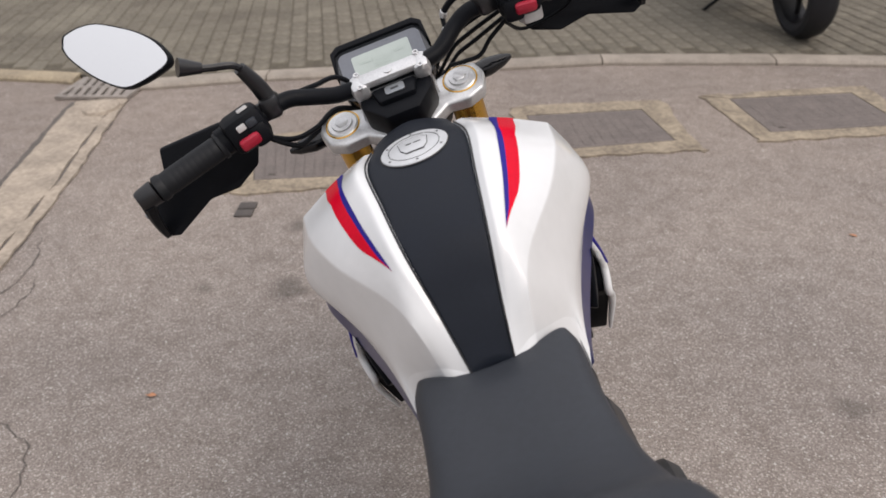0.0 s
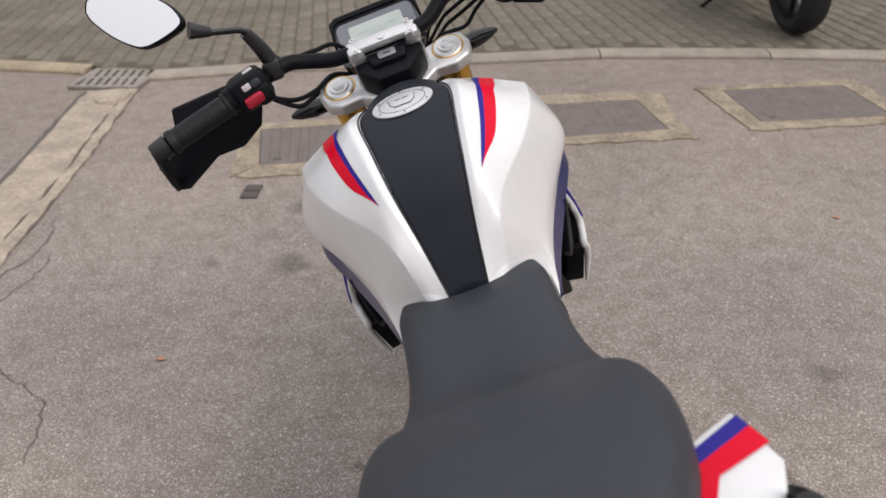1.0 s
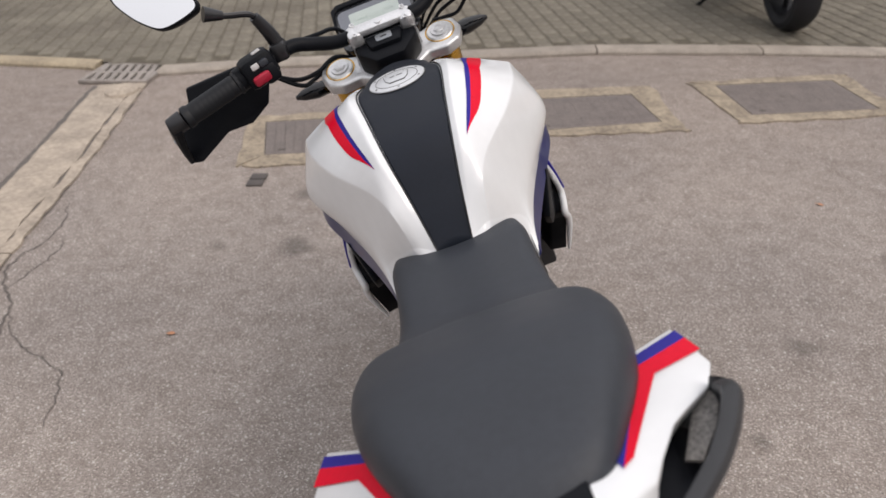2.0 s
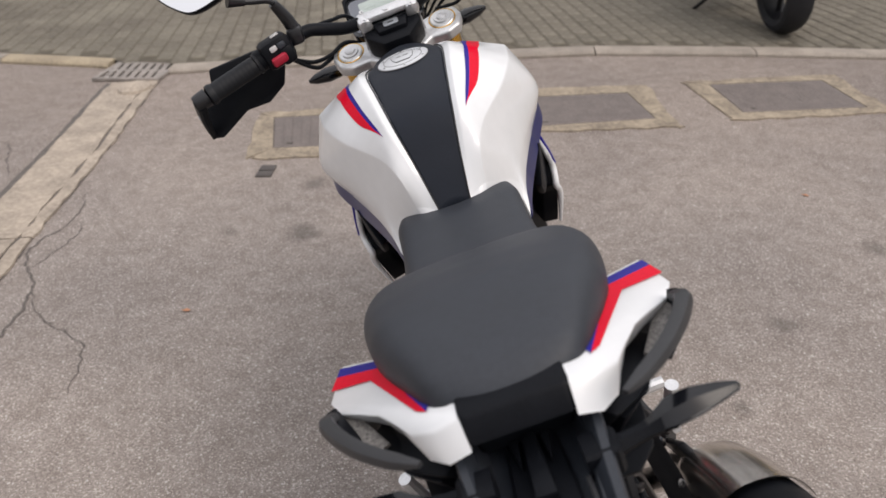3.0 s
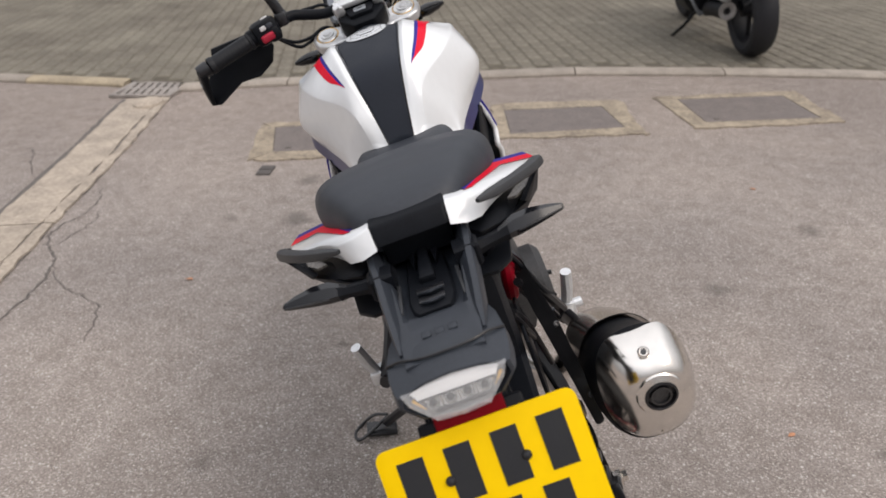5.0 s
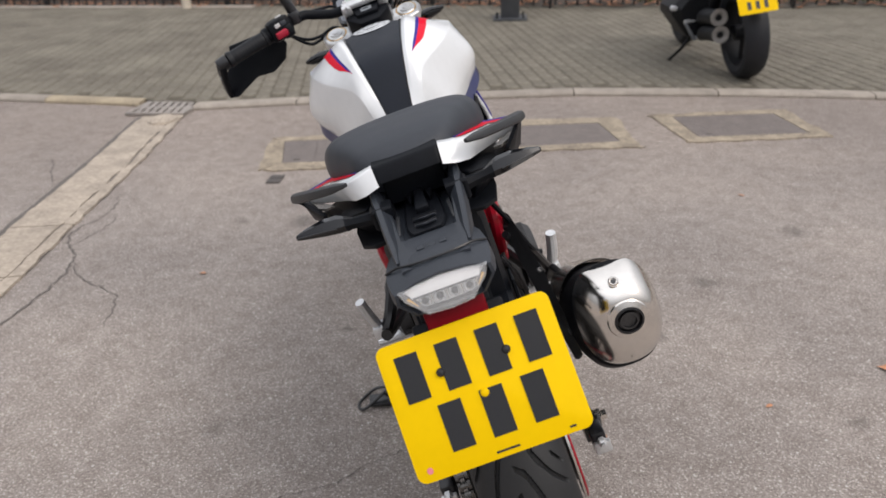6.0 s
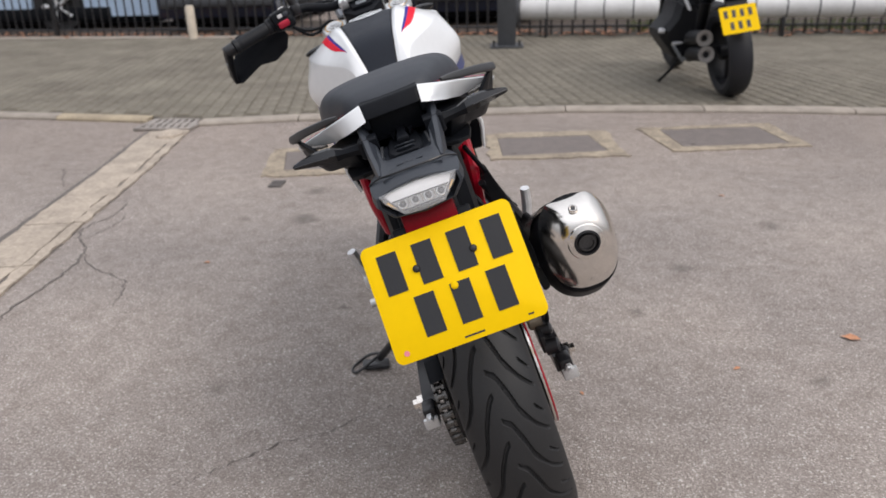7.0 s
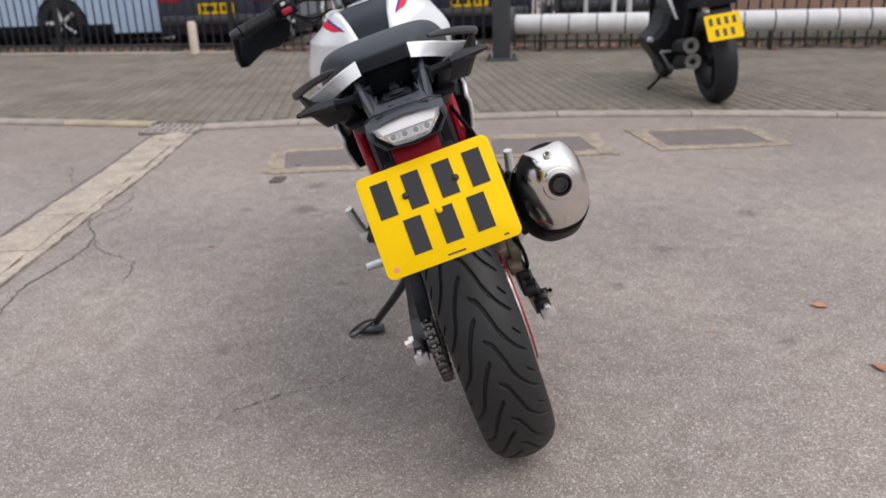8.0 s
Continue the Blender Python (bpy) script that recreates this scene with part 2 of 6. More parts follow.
GRATE_IRON = material("worn_grate_iron", (0.30, 0.27, 0.245), 0.7, 0.2, var=0.25, scale=20, bump=0.4, bump_scale=150)
PIT_SHADE = material("drain_pit_shade", (0.025, 0.023, 0.02), 0.95, var=0.2)
COVER_IRON = material("cast_iron_cover", (0.175, 0.150, 0.138), 0.75, 0.1, var=0.2, scale=12, bump=0.5, bump_scale=120)
VALVE_IRON = material("dark_valve_iron", (0.085, 0.075, 0.070), 0.75, 0.1, var=0.25, scale=20, bump=0.4, bump_scale=150)
TAR = material("crack_tar", (0.12, 0.105, 0.095), 0.95, var=0.3, scale=30)
LEAF = material("dry_leaf", (0.42, 0.20, 0.11), 0.8, var=0.3, scale=60, island=0.35)
GRASS = material("rough_grass", (0.08, 0.11, 0.03), 0.8, var=0.3, scale=20, island=0.3)
SOIL = material("leafy_soil", (0.055, 0.040, 0.030), 0.95, var=0.4, scale=6, bump=0.6, bump_scale=60)
RAIL_BLACK = material("railing_paint", (0.018, 0.018, 0.02), 0.45, var=0.2, scale=30)
POST_GREY = material("galvanised_post", (0.072, 0.076, 0.084), 0.55, 0.3, var=0.15, scale=15)
PIPE_WHITE = material("white_barrier_pipe", (0.62, 0.62, 0.62), 0.5, var=0.1, scale=8)
BOLLARD_CREAM = material("cream_paint", (0.62, 0.55, 0.45), 0.6, var=0.15, scale=15)
CAR_BLUE = material("pale_blue_car_paint", (0.36, 0.47, 0.62), 0.25, var=0.04, scale=5, coat=0.8)
CAR_DARK = material("dark_blue_car_paint", (0.018, 0.025, 0.05), 0.25, var=0.1, scale=5, coat=0.8)
CAR_GREY = material("dark_grey_car_paint", (0.022, 0.023, 0.026), 0.3, var=0.1, scale=5, coat=0.5)
CAR_GLASS = material("car_glass", (0.02, 0.023, 0.025), 0.06, var=0.05, coat=1.0)
CAR_RED = material("tail_lamp_red", (0.40, 0.01, 0.015), 0.2, var=0.05, coat=0.8)
BRICKWORK = material("far_brickwork", (0.36, 0.24, 0.18), 0.9, var=0.2, scale=4, bump=0.4)
# white of the upper lens band, reflected sky put into the colour
FROST_SKY_WHITE = material("frosted_sky_white", (0.93, 0.94, 0.96), 0.35, var=0.03, scale=60)
LAMP_WHITE = material("lamp_reflector_white", (0.86, 0.87, 0.89), 0.25, 0.1, var=0.06, scale=90)
BRONZE = material("cast_bronze_grey", (0.30, 0.255, 0.19), 0.45, 0.6, var=0.15, scale=40, bump=0.15)
ORANGE = material("amber_lens", (0.75, 0.42, 0.05), 0.2, var=0.05, coat=0.8)


# ---- mesh helpers ----
def link(name, verts, faces, mat, parent=None, label="", angle=35.0):
    me = bpy.data.meshes.new(name)
    me.from_pydata([tuple(v) for v in verts], [], faces)
    me.validate()
    bm = bmesh.new()
    bm.from_mesh(me)
    bmesh.ops.recalc_face_normals(bm, faces=bm.faces)
    bm.to_mesh(me)
    bm.free()
    me.polygons.foreach_set("use_smooth", [True] * len(me.polygons))
    me.set_sharp_from_angle(angle=radians(angle))
    me.materials.append(mat)
    ob = new(name, me)
    ob.parent = parent
    if label:
        ob["label"] = label
    return ob


def part(name, vf, mat, parent, label="", angle=35.0):
    return link(name, vf[0], vf[1], mat, parent, label, angle)


def thing(name, label, category, m=None, group="", kind=""):
    ob = new(name)
    ob.empty_display_size = 0.05
    if m is not None:
        ob.matrix_world = m
    return tagged(ob, label, category, group, kind)


def join(*vfs):
    verts, faces = [], []
    for v, f in vfs:
        k = len(verts)
        verts += [Vector(p) for p in v]
        faces += [tuple(i + k for i in q) for q in f]
    return verts, faces


def moved(vf, m):
    return [m @ Vector(p) for p in vf[0]], vf[1]


def mirrored(vf):
    return [Vector((-p[0], p[1], p[2])) for p in vf[0]], [tuple(reversed(f)) for f in vf[1]]


def from_bm(bm):
    bm.verts.ensure_lookup_table()
    out = [v.co.copy() for v in bm.verts], [tuple(v.index for v in f.verts) for f in bm.faces]
    bm.free()
    return out


def box(sx, sy, sz, at=(0, 0, 0), bevel=0.0, turn=(0, 0, 0), seg=2):
    bm = bmesh.new()
    bmesh.ops.create_cube(bm, size=1.0, matrix=Matrix.Diagonal((sx, sy, sz, 1)))
    if bevel:
        bmesh.ops.bevel(bm, geom=bm.edges[:], offset=bevel, segments=seg, affect='EDGES', profile=0.5)
    bm.verts.index_update()
    return moved(from_bm(bm), pose(*at, *turn))


def prism(outline, bottom, top, bevel=0.0, seg=2):
    """Extrudes a flat outline of (x, y) from z = bottom to z = top."""
    bm = bmesh.new()
    low = [bm.verts.new((x, y, bottom)) for x, y in outline]
    f = bm.faces.new(low)
    ext = bmesh.ops.extrude_face_region(bm, geom=[f])
    for v in ext["geom"]:
        if isinstance(v, bmesh.types.BMVert):
            v.co.z = top
    if bevel:
        bmesh.ops.bevel(bm, geom=bm.edges[:], offset=bevel, segments=seg, affect='EDGES', profile=0.5, clamp_overlap=True)
    bm.verts.index_update()
    return from_bm(bm)


def slab(points, drop, bevel=0.0, seg=2):
    """A shell: an outline of (x, y, z) points, thickened along the vector drop."""
    bm = bmesh.new()
    f = bm.faces.new([bm.verts.new(p) for p in points])
    ext = bmesh.ops.extrude_face_region(bm, geom=[f])
    for v in ext["geom"]:
        if isinstance(v, bmesh.types.BMVert):
            v.co += Vector(drop)
    if bevel:
        bmesh.ops.bevel(bm, geom=bm.edges[:], offset=bevel, segments=seg, affect='EDGES', profile=0.5, clamp_overlap=True)
    bm.verts.index_update()
    return from_bm(bm)


def loft(rings, closed=True, cap=True):
    n = len(rings[0])
    verts = [Vector(p) for r in rings for p in r]
    faces = []
    for i in range(len(rings) - 1):
        for j in range(n if closed else n - 1):
            k = (j + 1) % n
            faces.append((i * n + j, i * n + k, (i + 1) * n + k, (i + 1) * n + j))
    if closed and cap:
        faces.append(tuple(range(n))[::-1])
        faces.append(tuple(range((len(rings) - 1) * n, len(rings) * n)))
    return verts, faces


def spline(pts, per=6):
    """A smooth line through the points."""
    pts = [Vector(p) for p in pts]
    if len(pts) < 3:
        return pts
    out = []
    for i in range(len(pts) - 1):
        a, b, c, d = pts[max(i - 1, 0)], pts[i], pts[i + 1], pts[min(i + 2, len(pts) - 1)]
        for k in range(per):
            t = k / per
            out.append(0.5 * ((2 * b) + (c - a) * t + (2 * a - 5 * b + 4 * c - d) * t * t + (3 * b - a - 3 * c + d) * t ** 3))
    return out + [pts[-1]]


def tube(pts, radius, n=12, per=6, flat=1.0, smooth=True):
    """A round bar along a line; radius may be a list along the points; flat squeezes it along its second axis."""
    line = spline(pts, per) if smooth else [Vector(p) for p in pts]
    m = len(line)
    rad = np.interp(np.linspace(0, 1, m), np.linspace(0, 1, len(radius)), radius).tolist() if isinstance(radius, (list, tuple)) else [radius] * m
    rings, side = [], None
    for i, p in enumerate(line):
        d = (line[min(i + 1, m - 1)] - line[max(i - 1, 0)]).normalized()
        if side is None:
            side = d.cross(Vector((0, 0, 1)) if abs(d.z) < 0.9 else Vector((0, 1, 0))).normalized()
        side = (side - d * side.dot(d)).normalized()
        up = side.cross(d)
        rings.append([p + rad[i] * (math.cos(2 * math.pi * k / n) * side + flat * math.sin(2 * math.pi * k / n) * up) for k in range(n)])
    return loft(rings)


def revolve(profile, at, axis, n=32, cap=True):
    """Turns (radius, height) pairs about an axis through at."""
    q = Vector((0, 0, 1)).rotation_difference(Vector(axis).normalized()).to_matrix().to_4x4()
    m = Matrix.Translation(at) @ q
    rings = [[m @ Vector((r * math.cos(2 * math.pi * k / n), r * math.sin(2 * math.pi * k / n), h)) for k in range(n)] for r, h in profile]
    return loft(rings, cap=cap)


def torus(big, small, at, axis, n=36, k=10):
    prof = [(big + small * math.cos(2 * math.pi * i / k), small * math.sin(2 * math.pi * i / k)) for i in range(k + 1)]
    return revolve(prof, at, axis, n, cap=False)


def ribbon(left, right, lift=(0, 0, 0)):
    """A strip of quads between two lines."""
    v = [Vector(p) + Vector(lift) for p in left] + [Vector(p) + Vector(lift) for p in right]
    n = len(left)
    return v, [(i, i + 1, n + i + 1, n + i) for i in range(n - 1)]


def tread_tyre(radius, half_width, rim, lean_groove=True):
    """A radial road tyre about the x axis with real recessed tread grooves."""
    na, nc = (1500, 150) if lean_groove else (240, 48)
    a = np.linspace(0, 2 * np.pi, na, endpoint=False)
    u = np.linspace(-1, 1, nc)
    prof_r, prof_x = [], []
    crown = half_width * 0.98
    for t in u:
        ang = t * 2.05
        x = half_width * math.sin(min(abs(ang), 1.75)) / math.sin(1.571) * (1 if t > 0 else -1) if abs(ang) < 1.571 else (1 if t > 0 else -1) * half_width * (1 - 0.16 * ((abs(ang) - 1.571) / 0.479) ** 2)
        r = radius - crown * (1 - math.cos(min(abs(ang), 1.571))) * 0.72 - max(0, abs(ang) - 1.571) / 0.479 * (radius - crown * 0.72 - rim)
        prof_x.append(x)
        prof_r.append(r)
    pr, px = np.array(prof_r), np.array(prof_x)
    A, U = np.meshgrid(a, u, indexing="ij")
    R = np.broadcast_to(pr, A.shape).copy()
    X = np.broadcast_to(px, A.shape)
    arc = A * radius
    depth = np.zeros_like(R)
    pitch = 2 * np.pi * radius / 23
    if lean_groove:
        # side, stations across the tread, how far the groove has run along it there, its start and half width
        for side, across, along, start, wide in (
                (1, (-.09, .08, .22, .35, .59, .82), (0, .012, .042, .077, .109, .130), .0, .0026),
                (-1, (.13, .20, .29, .48, .64, .78, .94), (-.002, .004, .015, .048, .090, .112, .133), .5, .0026),
                (1, (.69, .84), (0, .017), -.045, .0016),
                (-1, (.86, .97), (0, .017), .40, .0016)):
            s = X * side / half_width
            centre = np.interp(s, across, along) + start * pitch
            slope = np.interp(s, [(p + q) / 2 for p, q in zip(across, across[1:])], [(q - p) / (n - m) / half_width for p, q, m, n in zip(along, along[1:], across, across[1:])])
            d = (arc - centre + pitch / 2) % pitch - pitch / 2
            d = d / np.sqrt(1 + slope ** 2)
            lo, hi = across[0], across[-1]
            q = np.clip((s - lo) / (hi - lo), 0, 1)
            inside = np.clip((s - lo) * 25 + .5, 0, 1) * np.clip((hi - s) * 12 + .5, 0, 1)
            w = wide * (1.1 - .35 * q)
            depth = np.maximum(depth, 0.006 * inside * np.clip((1.3 - np.abs(d) / w) * 2.5, 0, 1))
    R -= depth
    verts = np.stack([X, R * np.cos(A), R * np.sin(A)], -1).reshape(-1, 3)
    faces = [(i * nc + j, i * nc + j + 1, ((i + 1) % na) * nc + j + 1, ((i + 1) % na) * nc + j) for i in range(na) for j in range(nc - 1)]
    return [Vector(v) for v in verts.tolist()], faces


def rounded(w, h, r, n=6):
    pts = []
    for cx, cy, a0 in ((w / 2 - r, h / 2 - r, 0), (-w / 2 + r, h / 2 - r, 90), (-w / 2 + r, -h / 2 + r, 180), (w / 2 - r, -h / 2 + r, 270)):
        pts += [(cx + r * math.cos(radians(a0 + 90 * k / n)), cy + r * math.sin(radians(a0 + 90 * k / n))) for k in range(n + 1)]
    return pts


def thick_strip(left, right, depth):
    """A strip between two lines, with a skirt going down by depth."""
    n = len(left)
    top = [Vector(p) for p in left] + [Vector(p) for p in right]
    low = [p - Vector((0, 0, depth)) for p in top]
    faces = [(i, i + 1, n + i + 1, n + i) for i in range(n - 1)]
    edge = list(range(n)) + list(range(2 * n - 1, n - 1, -1))
    faces += [(edge[i], edge[(i + 1) % (2 * n)], edge[(i + 1) % (2 * n)] + 2 * n, edge[i] + 2 * n) for i in range(2 * n)]
    return top + low, faces


# ---- ground, kerb line and setting ----
def flat(name, pts, z, mat, label, category, kind="structure"):
    ob = link(name, [(x, y, z) for x, y in pts], [tuple(range(len(pts)))], mat)
    return tagged(ob, label, category, kind=kind)


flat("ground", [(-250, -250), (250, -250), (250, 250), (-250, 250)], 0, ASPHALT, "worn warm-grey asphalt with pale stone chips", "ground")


def fence_y(x):
    return 8.75 - 0.17 * x


KERB_LINE = [(-14, 6.2), (-6, 4.55), (-3.1, 3.98), (-2.16, 3.80), (-1.64, 3.64), (-1.1, 3.74), (.40, 3.86), (.84, 3.90), (1.67, 3.84), (2.4, 3.74), (2.93, 3.63), (5.0, 3.15), (10, 1.9)]


def kerb_y(x):
    return float(np.interp(x, [p[0] for p in KERB_LINE], [p[1] for p in KERB_LINE]))


# bed under the paving blocks
xs = [-14 + .5 * k for k in range(49)]
bed = ribbon([(x, kerb_y(x) + .10, .0235) for x in xs], [(x, fence_y(x) + .05, .0235) for x in xs])
pavement = tagged(link("pavement", bed[0], bed[1], JOINT), "grey concrete block paving with sandy joints", "pavement", kind="structure")
# soil strip; its dark colour runs on below the cars as their shade
soil = ribbon([(x, fence_y(x) - .02, .030 + .012 * math.sin(5 * x)) for x in xs], [(x, fence_y(x) + 2.2, .03) for x in xs])
tagged(link("verge", soil[0], soil[1], SOIL), "brown leafy soil strip behind the railings, run on dark for the cars' shade", "soil", kind="structure")

# concrete edging beside the railings
edging = thing("edging", "worn beige concrete edging strip below the railings", "kerb", kind="structure")
for k in range(10):
    x0 = -12 + .92 * k
    x1 = x0 + .912
    part("edging_stone", thick_strip([Vector((x, fence_y(x) - .34, .040)) for x in (x0, (x0 + x1) / 2, x1)], [Vector((x, fence_y(x) - .09, .042)) for x in (x0, (x0 + x1) / 2, x1)], .03), KERB, edging)

# concrete gutter strip running to the drain
GUT = [(-1.775, 3.50), (-1.70, 2.95), (-1.635, 2.51), (-1.57, 1.88), (-1.50, 1.25), (-1.44, .70), (-1.36, 0), (-1.25, -1), (-1.0, -3), (-.62, -6), (-.12, -10)]
gutter = thing("gutter_channel", "worn beige concrete gutter strip with broken edges", "gutter", kind="structure")
random.seed(3)


def rough_strip(line, a, b, z, step=.06, jag=.008):
    pts, out_l, out_r = spline([(x, y, 0) for x, y in line], 1), [], []
    dense = []
    for p, q in zip(pts, pts[1:]):
        k = max(1, int((q - p).length / step))
        dense += [p.lerp(q, i / k) for i in range(k)]
    for i, p in enumerate(dense[:-1]):
        d = (dense[i + 1] - p).normalized()
        nrm = Vector((d.y, -d.x, 0))
        out_l.append(p + nrm * (a + random.uniform(-jag, jag)) + Vector((0, 0, z + random.uniform(-.001, .001))))
        out_r.append(p + nrm * (b + random.uniform(-jag, jag)) + Vector((0, 0, z + random.uniform(-.001, .001))))
    return out_l, out_r


for a, b, z in ((-.058, .150, .008), (-.118, -.068, .010)):
    l_, r_ = rough_strip(GUT, a, b, z)
    cuts = [0, 30, 38, 74, len(l_) - 1]
    for i, j in zip(cuts, cuts[1:]):
        if j - i > 1:
            part("gutter_slab", thick_strip(l_[i:j] + [l_[j - 1].lerp(l_[j], .85)], r_[i:j] + [r_[j - 1].lerp(r_[j], .85)], .02), CONCRETE, gutter)
l_, r_ = rough_strip(GUT, .152, .182, .0035, jag=.006)
part("gutter_seal", ribbon(l_, r_), TAR, gutter, "dark joint beside the gutter")
part("gutter_bed", ribbon(*rough_strip(GUT, -.118, .154, .003)), TAR, gutter)
part("gutter_lump", loft([[(-1.735 + r * 1.2 * math.cos(a), 3.36 + r * 1.5 * math.sin(a), z) for a in [2 * math.pi * k / 14 for k in range(14)]] for r, z in ((.075, .006), (.07, .022), (.05, .032), (.02, .036))]), CONCRETE, gutter, "lump of spilt concrete")

# drain grate
grate = thing("drain_grate", "rusty iron slotted drain grate at the kerb", "drain", Matrix.Translation((-1.845, 3.67, 0)) @ pose(0, 0, 0, 0, 0, -4), kind="structure")
# flat near-black sheet, painted as the shaded depth below the bars
part("pit_shade_sheet", box(.38, .30, .004, (0, 0, .004)), PIT_SHADE, grate)
for sy in (-1, 1):
    part("grate_frame", box(.40, .026, .02, (0, sy * .150, .012), .003), GRATE_IRON, grate)
for sx in (-1, 1):
    part("grate_frame", box(.026, .274, .02, (sx * .187, 0, .012), .003), GRATE_IRON, grate)
for k in range(7):
    part("grate_bar", box(.030, .28, .016, (-.150 + .050 * k, 0, .013), .003, (0, 0, 10)), GRATE_IRON, grate)
part("grate_rail", box(.36, .024, .018, (0, 0, .0125), .003), GRATE_IRON, grate)

# inspection covers: iron lids in concrete surrounds
COVERS = [
    ([(-.94, 2.95), (-.83, 2.362), (-.20, 2.43), (-.24, 3.05)], [(-.845, 2.885), (-.755, 2.485), (-.27, 2.52), (-.30, 2.95)]),
    ([(.31, 3.26), (.34, 2.65), (1.105, 2.70), (1.04, 3.33)], [(.38, 3.15), (.41, 2.725), (1.00, 2.815), (.925, 3.20)]),
    ([(1.235, 3.365), (1.35, 2.78), (2.125, 2.865), (2.05, 3.45)], [(1.36, 3.32), (1.42, 2.885), (2.02, 2.94), (1.96, 3.37)]),
]
for n_, (outer, inner) in enumerate(COVERS):
    cv = thing("inspection_cover", "dark iron inspection cover in a mossy yellow concrete surround", "manhole cover", group="inspection covers", kind="structure")
    for k in range(4):
        a, b, c, d = outer[k], outer[(k + 1) % 4], inner[(k + 1) % 4], inner[k]
        steps_ = 9
        jag = lambda p: (p[0] + random.uniform(-.016, .016), p[1] + random.uniform(-.016, .016), .007 + random.uniform(-.001, .001))
        left = [jag((a[0] + (b[0] - a[0]) * t / steps_, a[1] + (b[1] - a[1]) * t / steps_)) for t in range(steps_ + 1)]
        right = [(d[0] + (c[0] - d[0]) * t / steps_, d[1] + (c[1] - d[1]) * t / steps_, .0065) for t in range(steps_ + 1)]
        part("surround", thick_strip(left, right, .012), CONCRETE_FRAME, cv, "mossy yellow-grey concrete surround")
    mx, my = sum(p[0] for p in inner) / 4, sum(p[1] for p in inner) / 4
    small = [(mx + (x - mx) * .975, my + (y - my) * .975) for x, y in inner]
    part("cover_gap", ([(x, y, .0035) for x, y in inner], [(0, 1, 2, 3)]), TAR, cv)
    lid = part("lid", slab([(x, y, .0055) for x, y in small], (0, 0, -.004)), COVER_IRON, cv, "worn iron lid")
    for i in range(1, 12):
        for along in (0, 1):
            t = i / 12
            p0, p1, p2, p3 = (Vector((x, y, .0058)) for x, y in small)
            s0, s1 = (p0.lerp(p1, t), p3.lerp(p2, t)) if along else (p0.lerp(p3, t), p1.lerp(p2, t))
            w = Vector((.003, .003, 0))
            part("lid_rib", slab([s0 - w, s1 - w, s1 + w, s0 + w], (0, 0, .0004)), COVER_IRON, lid)
    part("lifting_key_slot", box(.03, .014, .003, (small[1][0] + .06, small[1][1] + .05, .0062)), TAR, lid)
patch = thing("valve_cover", "small dark valve cover of two lids in the asphalt", "manhole cover", Matrix.Translation((-.722, 2.235, 0)), kind="structure")
for dy in (-.030, .030):
    part("lid", box(.066, .052, .010, (0, dy, .003), .003), VALVE_IRON, patch)

# cracks in the asphalt
random.seed(5)
for line, w in (([(-1.42, 2.05), (-1.35, 1.82), (-1.40, 1.57), (-1.33, 1.43), (-1.25, 1.30), (-1.22, 1.05), (-1.24, .76), (-1.19, .55), (-1.15, .3)], .010), ([(-1.25, 1.30), (-1.17, 1.18), (-1.08, 1.10), (-.94, .99), (-.90, .80)], .007), ([(-1.33, 1.43), (-1.28, 1.66), (-1.30, 1.76)], .006), ([(-2.12, 2.62), (-2.0, 2.54), (-1.92, 2.36), (-1.82, 2.20)], .008), ([(-2.6, 2.0), (-2.3, 2.12), (-2.0, 2.54)], .006), ([(-.32, -.12), (-.25, -.07), (-.13, .03), (-.01, .10), (.09, .19), (.17, .23)], .007), ([(-2.1, 3.1), (-2.35, 3.0), (-2.8, 3.05)], .006)):
    pts = spline([(x, y, 0) for x, y in line], 8)
    pts = [p + Vector((random.uniform(-.008, .008), random.uniform(-.008, .008), .0025)) for p in pts]
    wl_ = [w * random.uniform(.15, .6) * (.3 + .7 * math.sin(math.pi * (i + .5) / len(pts))) for i in range(len(pts))]
    rb = ribbon([p + Vector((-q, 0, 0)) for p, q in zip(pts, wl_)], [p + Vector((q, q * .4, 0)) for p, q in zip(pts, wl_)])
    tagged(link("asphalt_crack", rb[0], rb[1], TAR), "thin dark branching crack in the asphalt", "crack", kind="structure")

# ---- railings, post, barrier, bollard ----
railing = thing("railing", "black metal railings with upright bars along the pavement", "fence", kind="structure")
bar = part("bar", tube([(0, 0, .02), (0, 0, 1.20)], .0125, 6, smooth=False), RAIL_BLACK, railing)
x, n_bars = -12.0, 0
while x < 9.5:
    o = bar if n_bars == 0 else bar.copy()
    if n_bars:
        scene.collection.objects.link(o)
    o.location = (x, fence_y(x), 0)
    x += .130
    n_bars += 1
for z in (.12, 1.14):
    part("rail", tube([(-12.1, fence_y(-12.1), z), (9.6, fence_y(9.6), z)], .016, 6, smooth=False), RAIL_BLACK, railing)
for x in np.arange(-11.5, 9.5, 2.75).tolist():
    part("railing_post", box(.06, .06, 1.3, (x, fence_y(x) - .01, .65), .006), RAIL_BLACK, railing)
post = thing("steel_post", "dark grey square steel post bolted to the paving", "post", Matrix.Translation((.45, 7.42, .028)))
part("shaft", box(.20, .20, 3.2, (0, 0, 1.6), .012), POST_GREY, post)
part("base_plate", box(.36, .36, .025, (0, 0, .0125), .005), POST_GREY, post)
for sx in (-1, 1):
    for sy in (-1, 1):
        part("anchor_bolt", revolve([(.014, 0), (.014, .03), (0, .032)], (sx * .14, sy * .14, .024), (0, 0, 1), 6), IRON, post)
